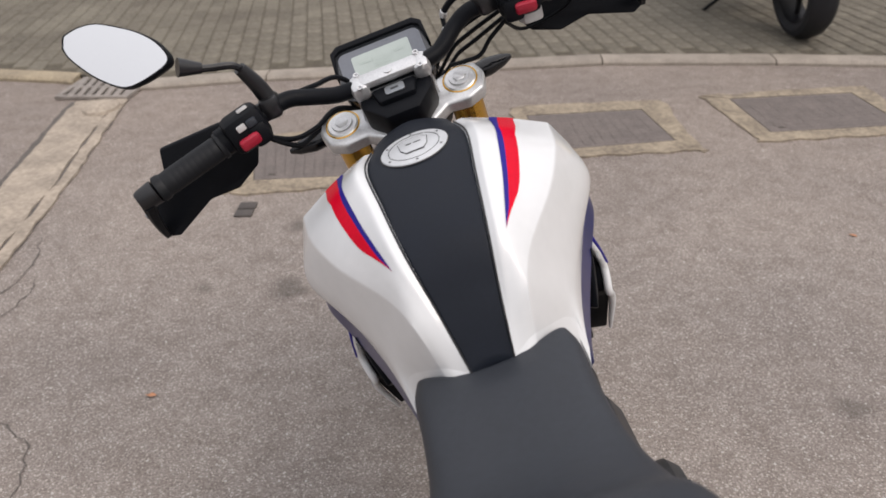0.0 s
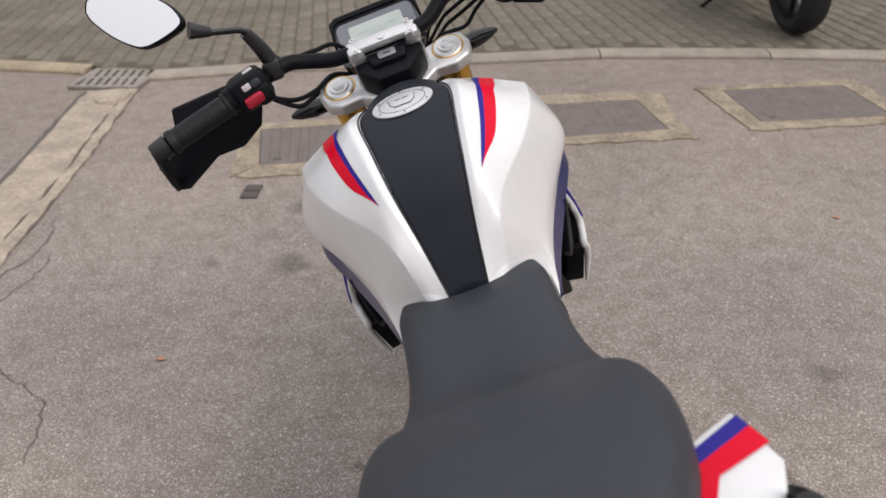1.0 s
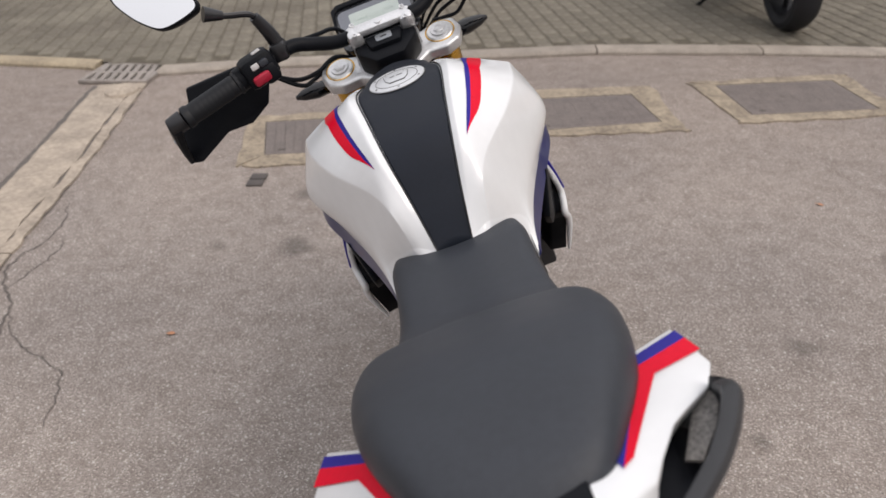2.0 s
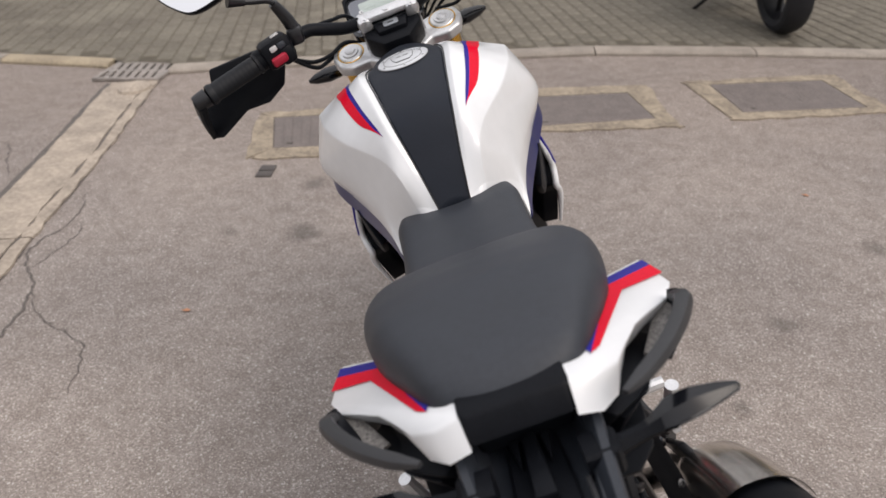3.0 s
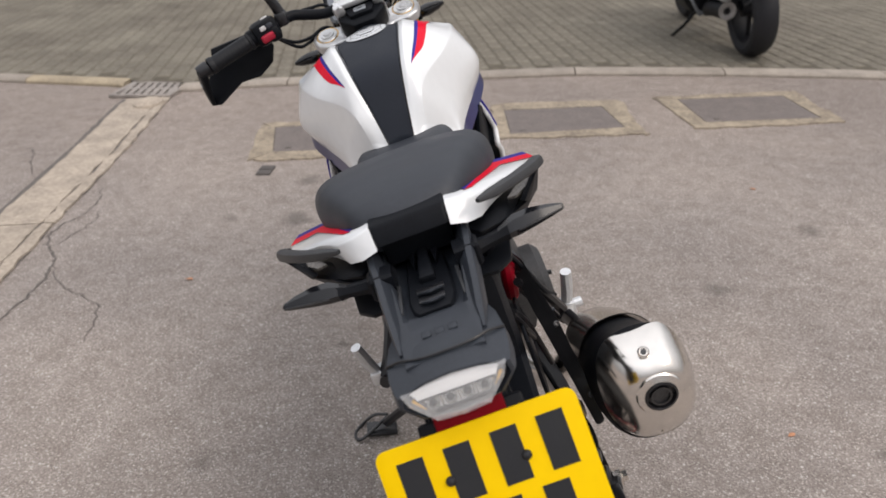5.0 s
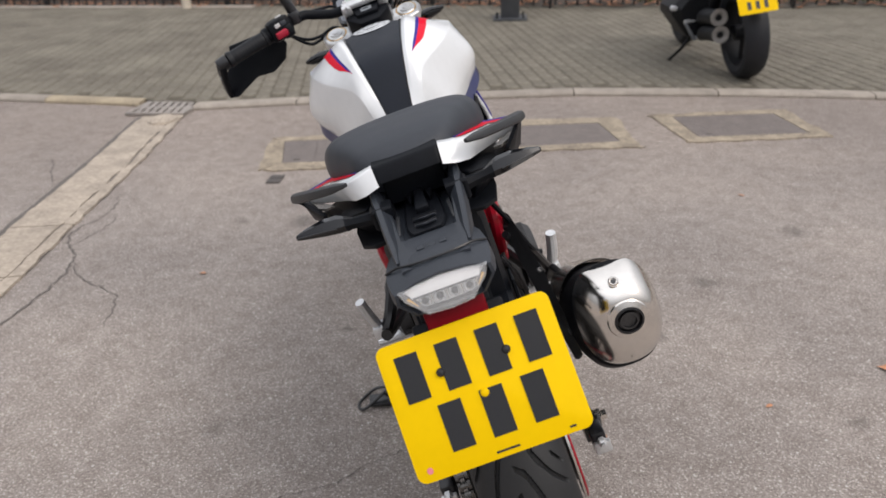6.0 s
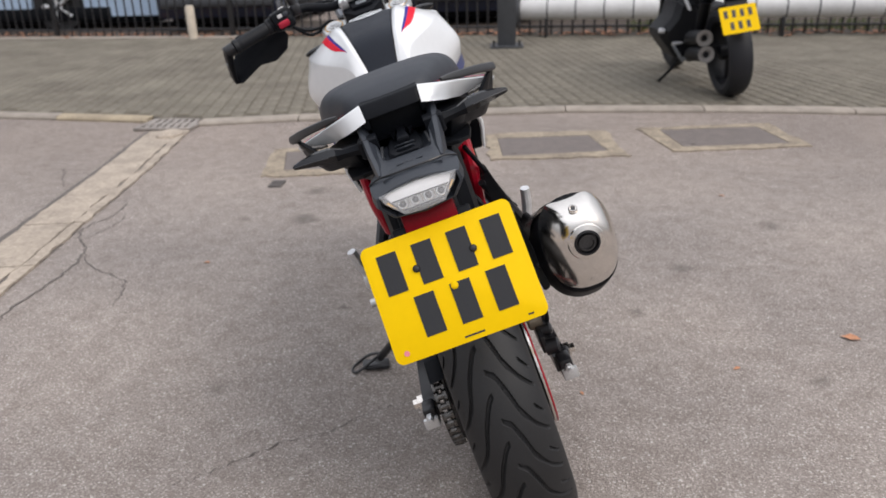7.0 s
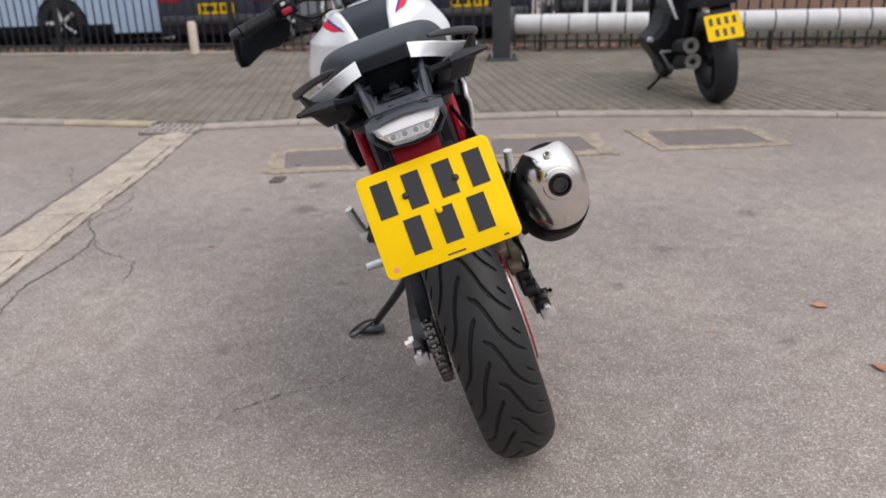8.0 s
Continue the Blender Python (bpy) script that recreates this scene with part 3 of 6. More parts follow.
pipe = thing("barrier_pipe", "fat white barrier pipe with dark bands lying along the railings", "barrier", Matrix.Translation((.62, fence_y(.62) - .30, .345)) @ pose(0, 0, 0, 0, 0, math.degrees(math.atan(-.17))))
part("tube", revolve([(.105, 0), (.118, .01), (.118, 8.99), (.105, 9.0)], (0, 0, 0), (1, 0, 0), 32), PIPE_WHITE, pipe)
for k in range(27):
    part("band", revolve([(.119, 0), (.121, .002), (.121, .014), (.119, .016)], (.32 + .33 * k, 0, 0), (1, 0, 0), 28), POST_GREY, pipe)
part("flange", revolve([(.12, 0), (.205, .01), (.205, .09), (.13, .10)], (-.10, 0, 0), (1, 0, 0), 28), POST_GREY, pipe, "dark grey end flange")
for k in range(4):
    part("saddle", box(.030, .16, .24, (.31 + 2.64 * k, 0, -.22), .006), RAIL_BLACK, pipe)
bollard = thing("bollard", "short weathered cream-painted bollard", "bollard", Matrix.Translation((-3.72, 9.05, .028)))
part("stub", revolve([(.058, 0), (.058, .40), (.048, .425), (0, .432)], (0, 0, 0), (0, 0, 1), 20), BOLLARD_CREAM, bollard)


# ---- vehicles beyond the railings ----
def plate_with_bars(parent, m, w, h, rows_):
    pl = part("number_plate", moved(prism(rounded(w, h, .012), -.004, 0), m), PLATE_YELLOW, parent, "yellow number plate with dark bars")
    for cy, xs_ in rows_:
        for cx in xs_:
            part("plate_bar", moved(box(w * .10, h * .55 / len(rows_), .002, (cx * w, cy * h, .001)), m), PLATE_INK, pl, "dark bar")


def car(name, label, m, paint, length, width, height, rear_plate, axles=None, wr=.322):
    """A hatchback; x ahead, y to its left."""
    c = thing(name, label, "car", m, group="parked cars")
    L, Wd, Ht = length / 2, width / 2, height
    axles = axles or (L - .85, -L + .80)
    side = [(-L, .42), (-L + .04, .80), (-L + .30, 1.02), (-L + .55, Ht - .06), (-.2, Ht), (.55, Ht - .05), (1.15, 1.02), (L - .25, .88), (L - .02, .66), (L, .36), (L - .10, .22)]
    arch = []
    for cx in axles:
        arch += [(cx + (wr + .04) * math.cos(a), wr + (wr + .04) * math.sin(a)) for a in [math.pi * k / 10 for k in range(11)]]
    outline = side + [(arch[0][0], .22)] + arch[:11] + [(arch[10][0], .22), (arch[11][0], .22)] + arch[11:] + [(arch[21][0], .22), (-L + .08, .22)]
    rings_ = []
    for y, k in ((-Wd, .95), (-Wd + .03, .985), (-Wd + .12, 1.0), (Wd - .12, 1.0), (Wd - .03, .985), (Wd, .95)):
        rings_.append([(x * (1 if z < .9 else k), y * (1 if z < 1.0 else .86), z * (1 if z < .4 else (.99 if abs(y) > Wd - .05 else 1))) for x, z in outline])
    part("body", loft(rings_), paint, c, "", 30)
    # black box for the underside, standing in for the car's shade too
    part("underbody", box(length - .5, width - .16, .20, (0, 0, .21), .03), PLASTIC, c, "black underbody, also filling in the shade below the car")
    for sy in (-1, 1):
        part("side_window", slab([(-L + .42, sy * Wd * .90, 1.03), (.95, sy * Wd * .90, 1.03), (.45, sy * Wd * .845, Ht - .12), (-L + .62, sy * Wd * .845, Ht - .13)], (0, sy * .012, 0)), CAR_GLASS, c, "dark side window")
        part("sill", box(length - 1.9, .05, .20, (.0, sy * (Wd - .02), .27), .02), PLASTIC, c, "black sill trim")
        for cx in axles:
            q = wr / .322
            wh = part("wheel", revolve([(r * q, h) for r, h in ((.0, -.10), (.20, -.10), (.235, -.09), (.31, -.09), (.322, -.05), (.322, .05), (.31, .09), (.235, .09), (.22, .07), (.20, .03), (.0, .03))], (cx, sy * (Wd - .10), wr), (0, sy, 0), 36), RUBBER, c, "tyre and wheel")
            for k in range(5):
                a = 2 * math.pi * k / 5
                part("wheel_spoke", tube([(cx + .03 * math.cos(a), sy * (Wd - .025), wr + .03 * math.sin(a)), (cx + .21 * q * math.cos(a), sy * (Wd - .02), wr + .21 * q * math.sin(a))], [.03, .038], 8, smooth=False), ALU, wh, "silver alloy spoke")
            part("wheel_rim", torus(.215 * q, .010, (cx, sy * (Wd - .012), wr), (0, 1, 0), 30, 8), IRON, wh, "dark rim edge")
        part("tail_lamp", box(.06, .30, .14, (-L + .03, sy * (Wd - .18), .74), .02), CAR_RED, c, "red tail lamp")
        part("headlamp", box(.10, .32, .13, (L - .06, sy * (Wd - .22), .70), .03), CHROME, c)
    part("rear_window", slab([(-L + .26, -Wd * .72, 1.04), (-L + .26, Wd * .72, 1.04), (-L + .50, Wd * .66, Ht - .10), (-L + .50, -Wd * .66, Ht - .10)], (-.012, 0, .008)), CAR_GLASS, c)
    part("windscreen", slab([(1.17, -Wd * .72, 1.02), (1.17, Wd * .72, 1.02), (.60, Wd * .66, Ht - .07), (.60, -Wd * .66, Ht - .07)], (.010, 0, .010)), CAR_GLASS, c)
    part("bumper", box(.08, width - .10, .12, (-L + .0, 0, .43), .03), POST_GREY, c, "grey rear bumper strip")
    if rear_plate:
        plate_with_bars(c, Matrix.Translation((-L - .012, 0, .58)) @ Matrix(((0, 0, -1, 0), (-1, 0, 0, 0), (0, 1, 0, 0), (0, 0, 0, 1))), .52, .15, [(0, (-.38, -.24, -.10, .06, .22, .37))])
    return c


car("parked_car", "pale blue estate car parked behind the railings", pose(-7.15, 11.67, 0, 0, 0, 180), CAR_BLUE, 4.9, 1.75, 1.60, False, (1.75, -.65), .385)
car("parked_car", "dark blue hatchback with its tail to the railings", pose(-3.66, 11.92, 0, 0, 0, 90), CAR_DARK, 4.0, 1.74, 1.46, True)
car("parked_car", "dark saloon car parked tail-on behind the steel post", pose(0.0, 12.0, 0, 0, 0, 90), CAR_DARK, 4.2, 1.76, 1.42, True)
car("parked_car", "dark grey hatchback parked tail-on beyond the railings", pose(2.15, 13.2, 0, 0, 0, 92), CAR_GREY, 4.1, 1.80, 1.50, False)
wall = tagged(link("wall_far", *box(14, .25, 1.6, (10.6, 14.6, .8), .01), BRICKWORK), "low brown brick wall beyond the railings", "wall", kind="structure")
for x in (1.75, 2.15, 2.4):
    mk = thing("marker_post", "small white marker post beyond the railings", "post", Matrix.Translation((x, 11.0, 0)), group="marker posts")
    part("stub", revolve([(.05, 0), (.05, .62), (.04, .66), (0, .67)], (0, 0, 0), (0, 0, 1), 12), PIPE_WHITE, mk)

# fallen leaves
random.seed(11)


def leaf_mesh(cx, cy, cz, size, turn):
    pts = [(0, -.5), (.22, -.25), (.30, .05), (.12, .30), (0, .55), (-.14, .28), (-.28, .02), (-.2, -.28)]
    c, s = math.cos(turn), math.sin(turn)
    v = [(cx + size * (x * c - y * s), cy + size * (x * s + y * c), cz + size * (.18 * abs(x) + .10 * random.random())) for x, y in pts]
    return [Vector(p) for p in v] + [Vector((cx, cy, cz + .002))], [(i, (i + 1) % 8, 8) for i in range(8)]


for x, y, s, a in ((1.42, .60, .055, 1.2), (1.43, .20, .06, .6), (1.05, .42, .022, 2.0), (.62, .285, .018, .3), (-.71, 1.19, .03, 1.5), (1.40, 1.98, .03, .9)):
    v, f_ = leaf_mesh(x, y, .002, s, a)
    tagged(link("fallen_leaf", v, f_, LEAF), "small dry orange-brown fallen leaf on the asphalt", "leaf", group="fallen leaves")
litter = join(*[leaf_mesh(x, fence_y(x) + random.gauss(.10, .16), .036, random.uniform(.05, .11), random.uniform(0, 6)) for x in [random.uniform(-9, 8) for _ in range(900)]])
tagged(link("leaf_litter", litter[0], litter[1], LEAF), "drift of brown fallen leaves along the railings", "leaves", kind="stuff")
gv, gf = [], []
for _ in range(2600):
    x = random.uniform(2.0, 9.0)
    y, h, a = fence_y(x) + random.uniform(.15, 1.0), random.uniform(.06, .16), random.uniform(0, 6.28)
    k = len(gv)
    gv += [(x - .006 * math.cos(a), y - .006 * math.sin(a), .02), (x + .006 * math.cos(a), y + .006 * math.sin(a), .02), (x + random.uniform(-.04, .04), y + random.uniform(-.04, .04), .02 + h)]
    gf.append((k, k + 1, k + 2))
tagged(link("grass", gv, gf, GRASS), "rough green grass behind the railings", "grass", kind="stuff")


# ---- the motorcycle ----
BIKE = pose(0.50066, -0.17531, 0.0, 0, -17.48, 10.3)
bike = thing("motorcycle", "white naked motorcycle with red and blue stripes on its side stand", "motorcycle", BIKE)

# fuel tank: half grid of the right-hand cover, front to rear, from the pad's edge down to the blue panel
TANK = [
    [(.062, .912, .962), (.074, .910, .964), (.120, .890, .942), (.180, .866, .930), (.212, .885, .860), (.212, .905, .800)],
    [(.071, .825, .978), (.085, .825, .983), (.124, .825, .958), (.171, .801, .925), (.217, .848, .842), (.205, .868, .796)],
    [(.062, .740, .966), (.074, .740, .972), (.112, .740, .962), (.141, .727, .914), (.178, .775, .828), (.171, .798, .777)],
    [(.050, .652, .938), (.061, .651, .944), (.084, .650, .940), (.088, .640, .900), (.137, .705, .812), (.138, .712, .765)],
    [(.037, .605, .880), (.046, .606, .888), (.060, .608, .884), (.068, .600, .876), (.119, .668, .795), (.121, .655, .753)],
    [(.026, .566, .816), (.036, .572, .820), (.050, .578, .818), (.058, .584, .824), (.112, .658, .775), (.115, .630, .732)],
]
for row in TANK:
    row[2] = tuple((p + q) / 2 + r for p, q, r in zip(row[1], row[3], (.002, 0, .003)))
ROUND = [0, 0.25, 0.40, 0.06, 0.40, 0]


def tank_row(v):
    """The six column points at row parameter v."""
    i = min(int(v), len(TANK) - 2)
    t = v - i
    row = []
    for c in range(6):
        a, b, d, e = (Vector(TANK[max(0, min(len(TANK) - 1, k))][c]) for k in (i - 1, i, i + 1, i + 2))
        row.append(0.5 * ((2 * b) + (d - a) * t + (2 * a - 5 * b + 4 * d - e) * t * t + (3 * b - a - 3 * d + e) * t ** 3))
    return row


def tank_point(u, v, off=0.0):
    row = tank_row(v)
    i = min(int(u), 4)
    t = u - i
    p = row[i].lerp(row[i + 1], t)
    for c in (i, i + 1):
        r = ROUND[c]
        if 0 < c < 5 and abs(u - c) < r:
            a, b, d = row[c].lerp(row[c - 1], r), row[c], row[c].lerp(row[c + 1], r)
            s = (u - c + r) / (2 * r)
            p = a * (1 - s) ** 2 + 2 * b * s * (1 - s) + d * s * s
    return p + Vector((0.35, 0.0, 0.94)) * off


def tank_patch(us, vs, off=0.0):
    n = len(us)
    verts = [tank_point(u, v, off) for v in vs for u in us]
    return verts, [(i * n + j, i * n + j + 1, (i + 1) * n + j + 1, (i + 1) * n + j) for i in range(len(vs) - 1) for j in range(n - 1)]


def thick(vf, inward):
    """A second skin under an open patch, so that it has an edge."""
    v, f = vf
    n = len(v)
    cnt = {}
    for q in f:
        for a, b in zip(q, q[1:] + q[:1]):
            cnt[(min(a, b), max(a, b))] = cnt.get((min(a, b), max(a, b)), []) + [(a, b)]
    verts = list(v) + [Vector(p) + Vector(inward) for p in v]
    faces = list(f) + [tuple(i + n for i in reversed(q)) for q in f]
    for e in cnt.values():
        if len(e) == 1:
            a, b = e[0]
            faces.append((b, a, a + n, b + n))
    return verts, faces


US = [0, .2, .4, .6, .7, .8, .9, 1, 1.1, 1.2, 1.3, 1.5, 1.65, 1.75, 1.85, 2, 2.15, 2.25, 2.35, 2.6, 2.95, 2.975, 3, 3.025, 3.05, 3.5, 3.6, 3.7, 3.8, 3.9, 4, 4.1, 4.2, 4.3, 4.4, 4.7, 5]
VS = [k / 10 for k in range(51)]
cover = thick(tank_patch(US, VS), (-0.006, 0, -0.006))


def stripe(inner, outer, v0, v1, n=40):
    vs = [v0 + (v1 - v0) * k / n for k in range(n + 1)]
    lines = []
    for w in (0, .25, .5, .75, 1):
        lines.append([tank_point(float(np.interp(v, *inner)) * (1 - w) + float(np.interp(v, *outer)) * w, v, 0.0009) for v in vs])
    return join(*[ribbon(lines[k], lines[k + 1]) for k in range(4)])


S_IN = ([0.0, .4, .8, 1.4, 2, 3.05], [1.64, 1.54, 1.47, 1.47, 1.53, 1.60])
S_MID = ([0.0, .4, .9, 1.5, 2.2, 2.7, 3.05], [1.84, 1.72, 1.58, 1.64, 1.70, 1.76, 1.605])
S_OUT = ([0.0, .7, 1.05, 1.5, 2.2, 2.4, 2.65, 3.05], [2.20, 2.06, 1.95, 2.0, 2.07, 2.05, 1.90, 1.61])
lower = [[tank_row(v)[5], tank_row(v)[5] + Vector((.003 * math.sin(math.pi * v / 5), -.006, -.016 - .016 * math.sin(math.pi * v / 5))), tank_row(v)[5] + Vector((-.035, -.01, -.050))] for v in VS]
blue_panel = thick(join(ribbon([r[0] for r in lower], [r[1] for r in lower]), ribbon([r[1] for r in lower], [r[2] for r in lower])), (-0.006, 0, -0.004))
for flip in (False, True):
    f = mirrored if flip else (lambda q: q)
    side = part("tank_cover", f(cover), PAINT_WHITE, bike, "glossy white faceted tank side cover", 28)
    part("blue_stripe", f(stripe(S_IN, S_MID, 0.02, 3.05)), PAINT_BLUE, side, "dark blue decal stripe", 60)
    part("red_stripe", f(stripe(S_MID, S_OUT, 0.02, 3.05)), PAINT_RED, side, "red decal stripe", 60)
    rim = [tank_point(u, 5.0) for u in US]
    part("cover_lip", f(thick(loft([rim, [p + Vector((-.004, -.010, -.012)) for p in rim], [p + Vector((-.010, -.020, -.040)) for p in rim]], closed=False), (-.004, .004, -.002))), PAINT_WHITE, side, "white lip in front of the seat", 40)
    part("knee_panel", f(blue_panel), PANEL_BLUE, bike, "dark blue lower tank panel", 40)

# pad down the middle of the tank
rows = []
for v in [k / 8 for k in range(41)]:
    e = tank_row(v)[0]
    rows.append([Vector((e.x * s * 0.985, e.y + 0.004 * (1 - s * s), e.z + 0.007 * (1 - s * s) + 0.010 * max(0, 1 - v) * (1 - s * s) - 0.001 - 0.004 * (abs(s) > 0.96))) for s in [-1, -.96, -.9, -.75, -.5, -.25, 0, .25, .5, .75, .9, .96, 1]])
front = [[Vector((p.x * k, p.y + d, p.z - dz + 0.002)) for p in rows[0]] for k, d, dz in ((.40, .046, .016), (.72, .037, .009), (.92, .020, .003))]
part("tank_pad", thick(loft(front + rows, closed=False), (0, 0, -0.012)), PAD_BLACK, bike, "matt dark grey plastic tank centre strip", 50)
for sx in (-1, 1):
    part("pad_seam", tube([Vector((sx * (tank_row(v)[0].x - .0004), tank_row(v)[0].y, tank_row(v)[0].z + .0006)) for v in [k / 8 for k in range(41)]], .0013, 6, 1), BLACK_METAL, bike, "dark joint beside the tank strip")
part("tank_body", loft([[(x * w, y, z) for x, z in ((-1, .78), (-.9, .86), (-.4, .90), (.4, .90), (.9, .86), (1, .78), (.6, .70), (-.6, .70))] for y, w in ((.90, .155), (.80, .15), (.70, .09), (.64, .06))]), PLASTIC, bike)

# fuel cap
CAP_AT, CAP_UP = Vector((0, .831, .9840)), Vector((0, .004, 1)).normalized()
cap = part("fuel_cap", revolve([(.0460, -.016), (.0460, -.0014), (.0452, -.0006), (.0385, -.0002), (.0380, .0), (.0, .0010)], CAP_AT, CAP_UP, 64), SILVER, bike, "round brushed aluminium fuel cap")
cap_m = Matrix.Translation(CAP_AT + CAP_UP * .0006) @ Vector((0, 0, 1)).rotation_difference(CAP_UP).to_matrix().to_4x4()
part("cap_flap", moved(prism([(-.020, .017), (-.012, .024), (.012, .024), (.020, .017), (.018, -.004), (.012, -.015), (-.012, -.015), (-.018, -.004)], -.001, .0011, .0004), cap_m), SILVER, cap, "keyhole flap")
FLAP = [(-.020, .017), (-.012, .024), (.012, .024), (.020, .017), (.018, -.004), (.012, -.015), (-.012, -.015), (-.018, -.004), (-.020, .017)]
part("flap_gap", moved(tube([(x * 1.02, y * 1.02, .0004) for x, y in FLAP], .0005, 6, 1, smooth=False), cap_m), BLACK_METAL, cap, "dark gap round the flap")
part("flap_lip", moved(box(.026, .0024, .0012, (0, -.0165, .0004), .0004), cap_m), BLACK_METAL, cap, "dark finger slot of the flap")
part("cap_rim_groove", moved(torus(.0350, .0006, (0, 0, -.0006), (0, 0, 1), 48, 6), cap_m), IRON, cap)
part("cap_seat_ring", revolve([(.0458, -.010), (.0478, -.0030), (.0470, -.0022), (.0458, -.0022)], CAP_AT, CAP_UP, 64, cap=False), BLACK_METAL, cap, "thin black ring round the cap")
for x, w in ((-.006, .008), (.006, .010)):
    part("cap_print", moved(box(w, .003, .0004, (x, .008, .0011)), cap_m), IRON, cap)
for a in range(30, 391, 60):
    part("cap_bolt", moved(revolve([(.0016, 0), (.0016, .0006), (.0, .0007)], (.0405 * math.cos(radians(a)), .0405 * math.sin(radians(a)), -.0009), (0, 0, 1), 8), cap_m), IRON, cap)

# seat: sections front to rear
SEAT = [  # y, half width, top, edge, forward sweep of the corners
    (.572, .088, .806, .783, .036), (.566, .096, .817, .787, .042), (.53, .103, .820, .787, .046), (.49, .101, .817, .784, .034), (.45, .102, .815, .782, .016),
    (.42, .106, .816, .784, .004), (.39, .112, .822, .789, 0), (.36, .119, .832, .797, 0), (.33, .123, .849, .806, 0), (.305, .129, .876, .816, -.002), (.285, .134, .898, .824, -.004), (.27, .139, .905, .830, -.006),
    (.24, .143, .916, .843, -.009), (.20, .139, .931, .856, -.014), (.15, .129, .942, .868, -.012), (.10, .111, .945, .878, -.004), (.06, .095, .942, .888, .004), (.03, .083, .936, .895, .008), (.010, .073, .926, .900, .012), (-.003, .064, .913, .902, .014)]
prof = [(-.86, 0), (-.97, .25), (-1.0, .5), (-.985, .68), (-.94, .82), (-.85, .92), (-.70, .97), (-.45, .992), (-.2, 1), (.2, 1), (.45, .992), (.70, .97), (.85, .92), (.94, .82), (.985, .68), (1.0, .5), (.97, .25), (.86, 0)]
ys = [s[0] for s in SEAT][::-1]
dense = np.linspace(-.003, .545, 200)
soft_k = np.exp(-np.linspace(-2.2, 2.2, 23) ** 2)
soft_k /= soft_k.sum()
smooth_of = {}
for k in (1, 2, 3, 4):
    raw = np.interp(dense, ys, [s[k] for s in SEAT][::-1])
    blur = np.convolve(np.pad(raw, 3, mode="edge"), soft_k[8:15] / soft_k[8:15].sum(), mode="valid") if k == 2 else np.convolve(np.pad(raw, 11, mode="edge"), soft_k, mode="valid")
    keep = np.clip((dense - .0) / .04, 0, 1) * np.clip((.545 - dense) / .02, 0, 1)
    smooth_of[k] = raw * (1 - keep) + blur * keep
rings = []
for y in np.concatenate([np.linspace(.572, .548, 5), np.linspace(.54, .04, 64), np.linspace(.03, -.003, 6)]):
    w, top, edge, sweep = (float(np.interp(y, dense, smooth_of[k]) if y < .545 else np.interp(y, ys, [s[k] for s in SEAT][::-1])) for k in (1, 2, 3, 4))
    low = edge - .035
    rings.append([(q * w, y + sweep * q * q, low + (top - low) * h) for q, h in prof])
seat = part("seat", loft(rings), VINYL, bike, "dark grey textured vinyl dual seat", 50)
sm = seat.modifiers.new("soften", 'SUBSURF')
sm.levels = sm.render_levels = 1

# tail: white side panels, stripes, grab handles
tail_z = lambda x, y: .920 - .28 * (abs(x) - .05) - .14 * (y + .01)
PANEL = [(.114, .165), (.132, .178), (.180, .212), (.193, .146), (.179, .112), (.154, .088), (.132, .065), (.111, .030), (.096, .002), (.072, -.012), (.050, -.012), (.050, .014), (.074, .034)]


def lift(pts, up=0.0):
    return [(x, y, tail_z(x, y) + up) for x, y in pts]


def decal(one, two):
    """A strip on the tail panel between two lines."""
    lines = [[Vector((*p, 0)) for p in side] for side in (one, two)]
    fine = [[q[i].lerp(q[i + 1], k / 8) for i in range(len(q) - 1) for k in range(8)] + [q[-1]] for q in lines]
    return ribbon(*[[(p.x, p.y, tail_z(p.x, p.y) + .0016) for p in q] for q in fine])


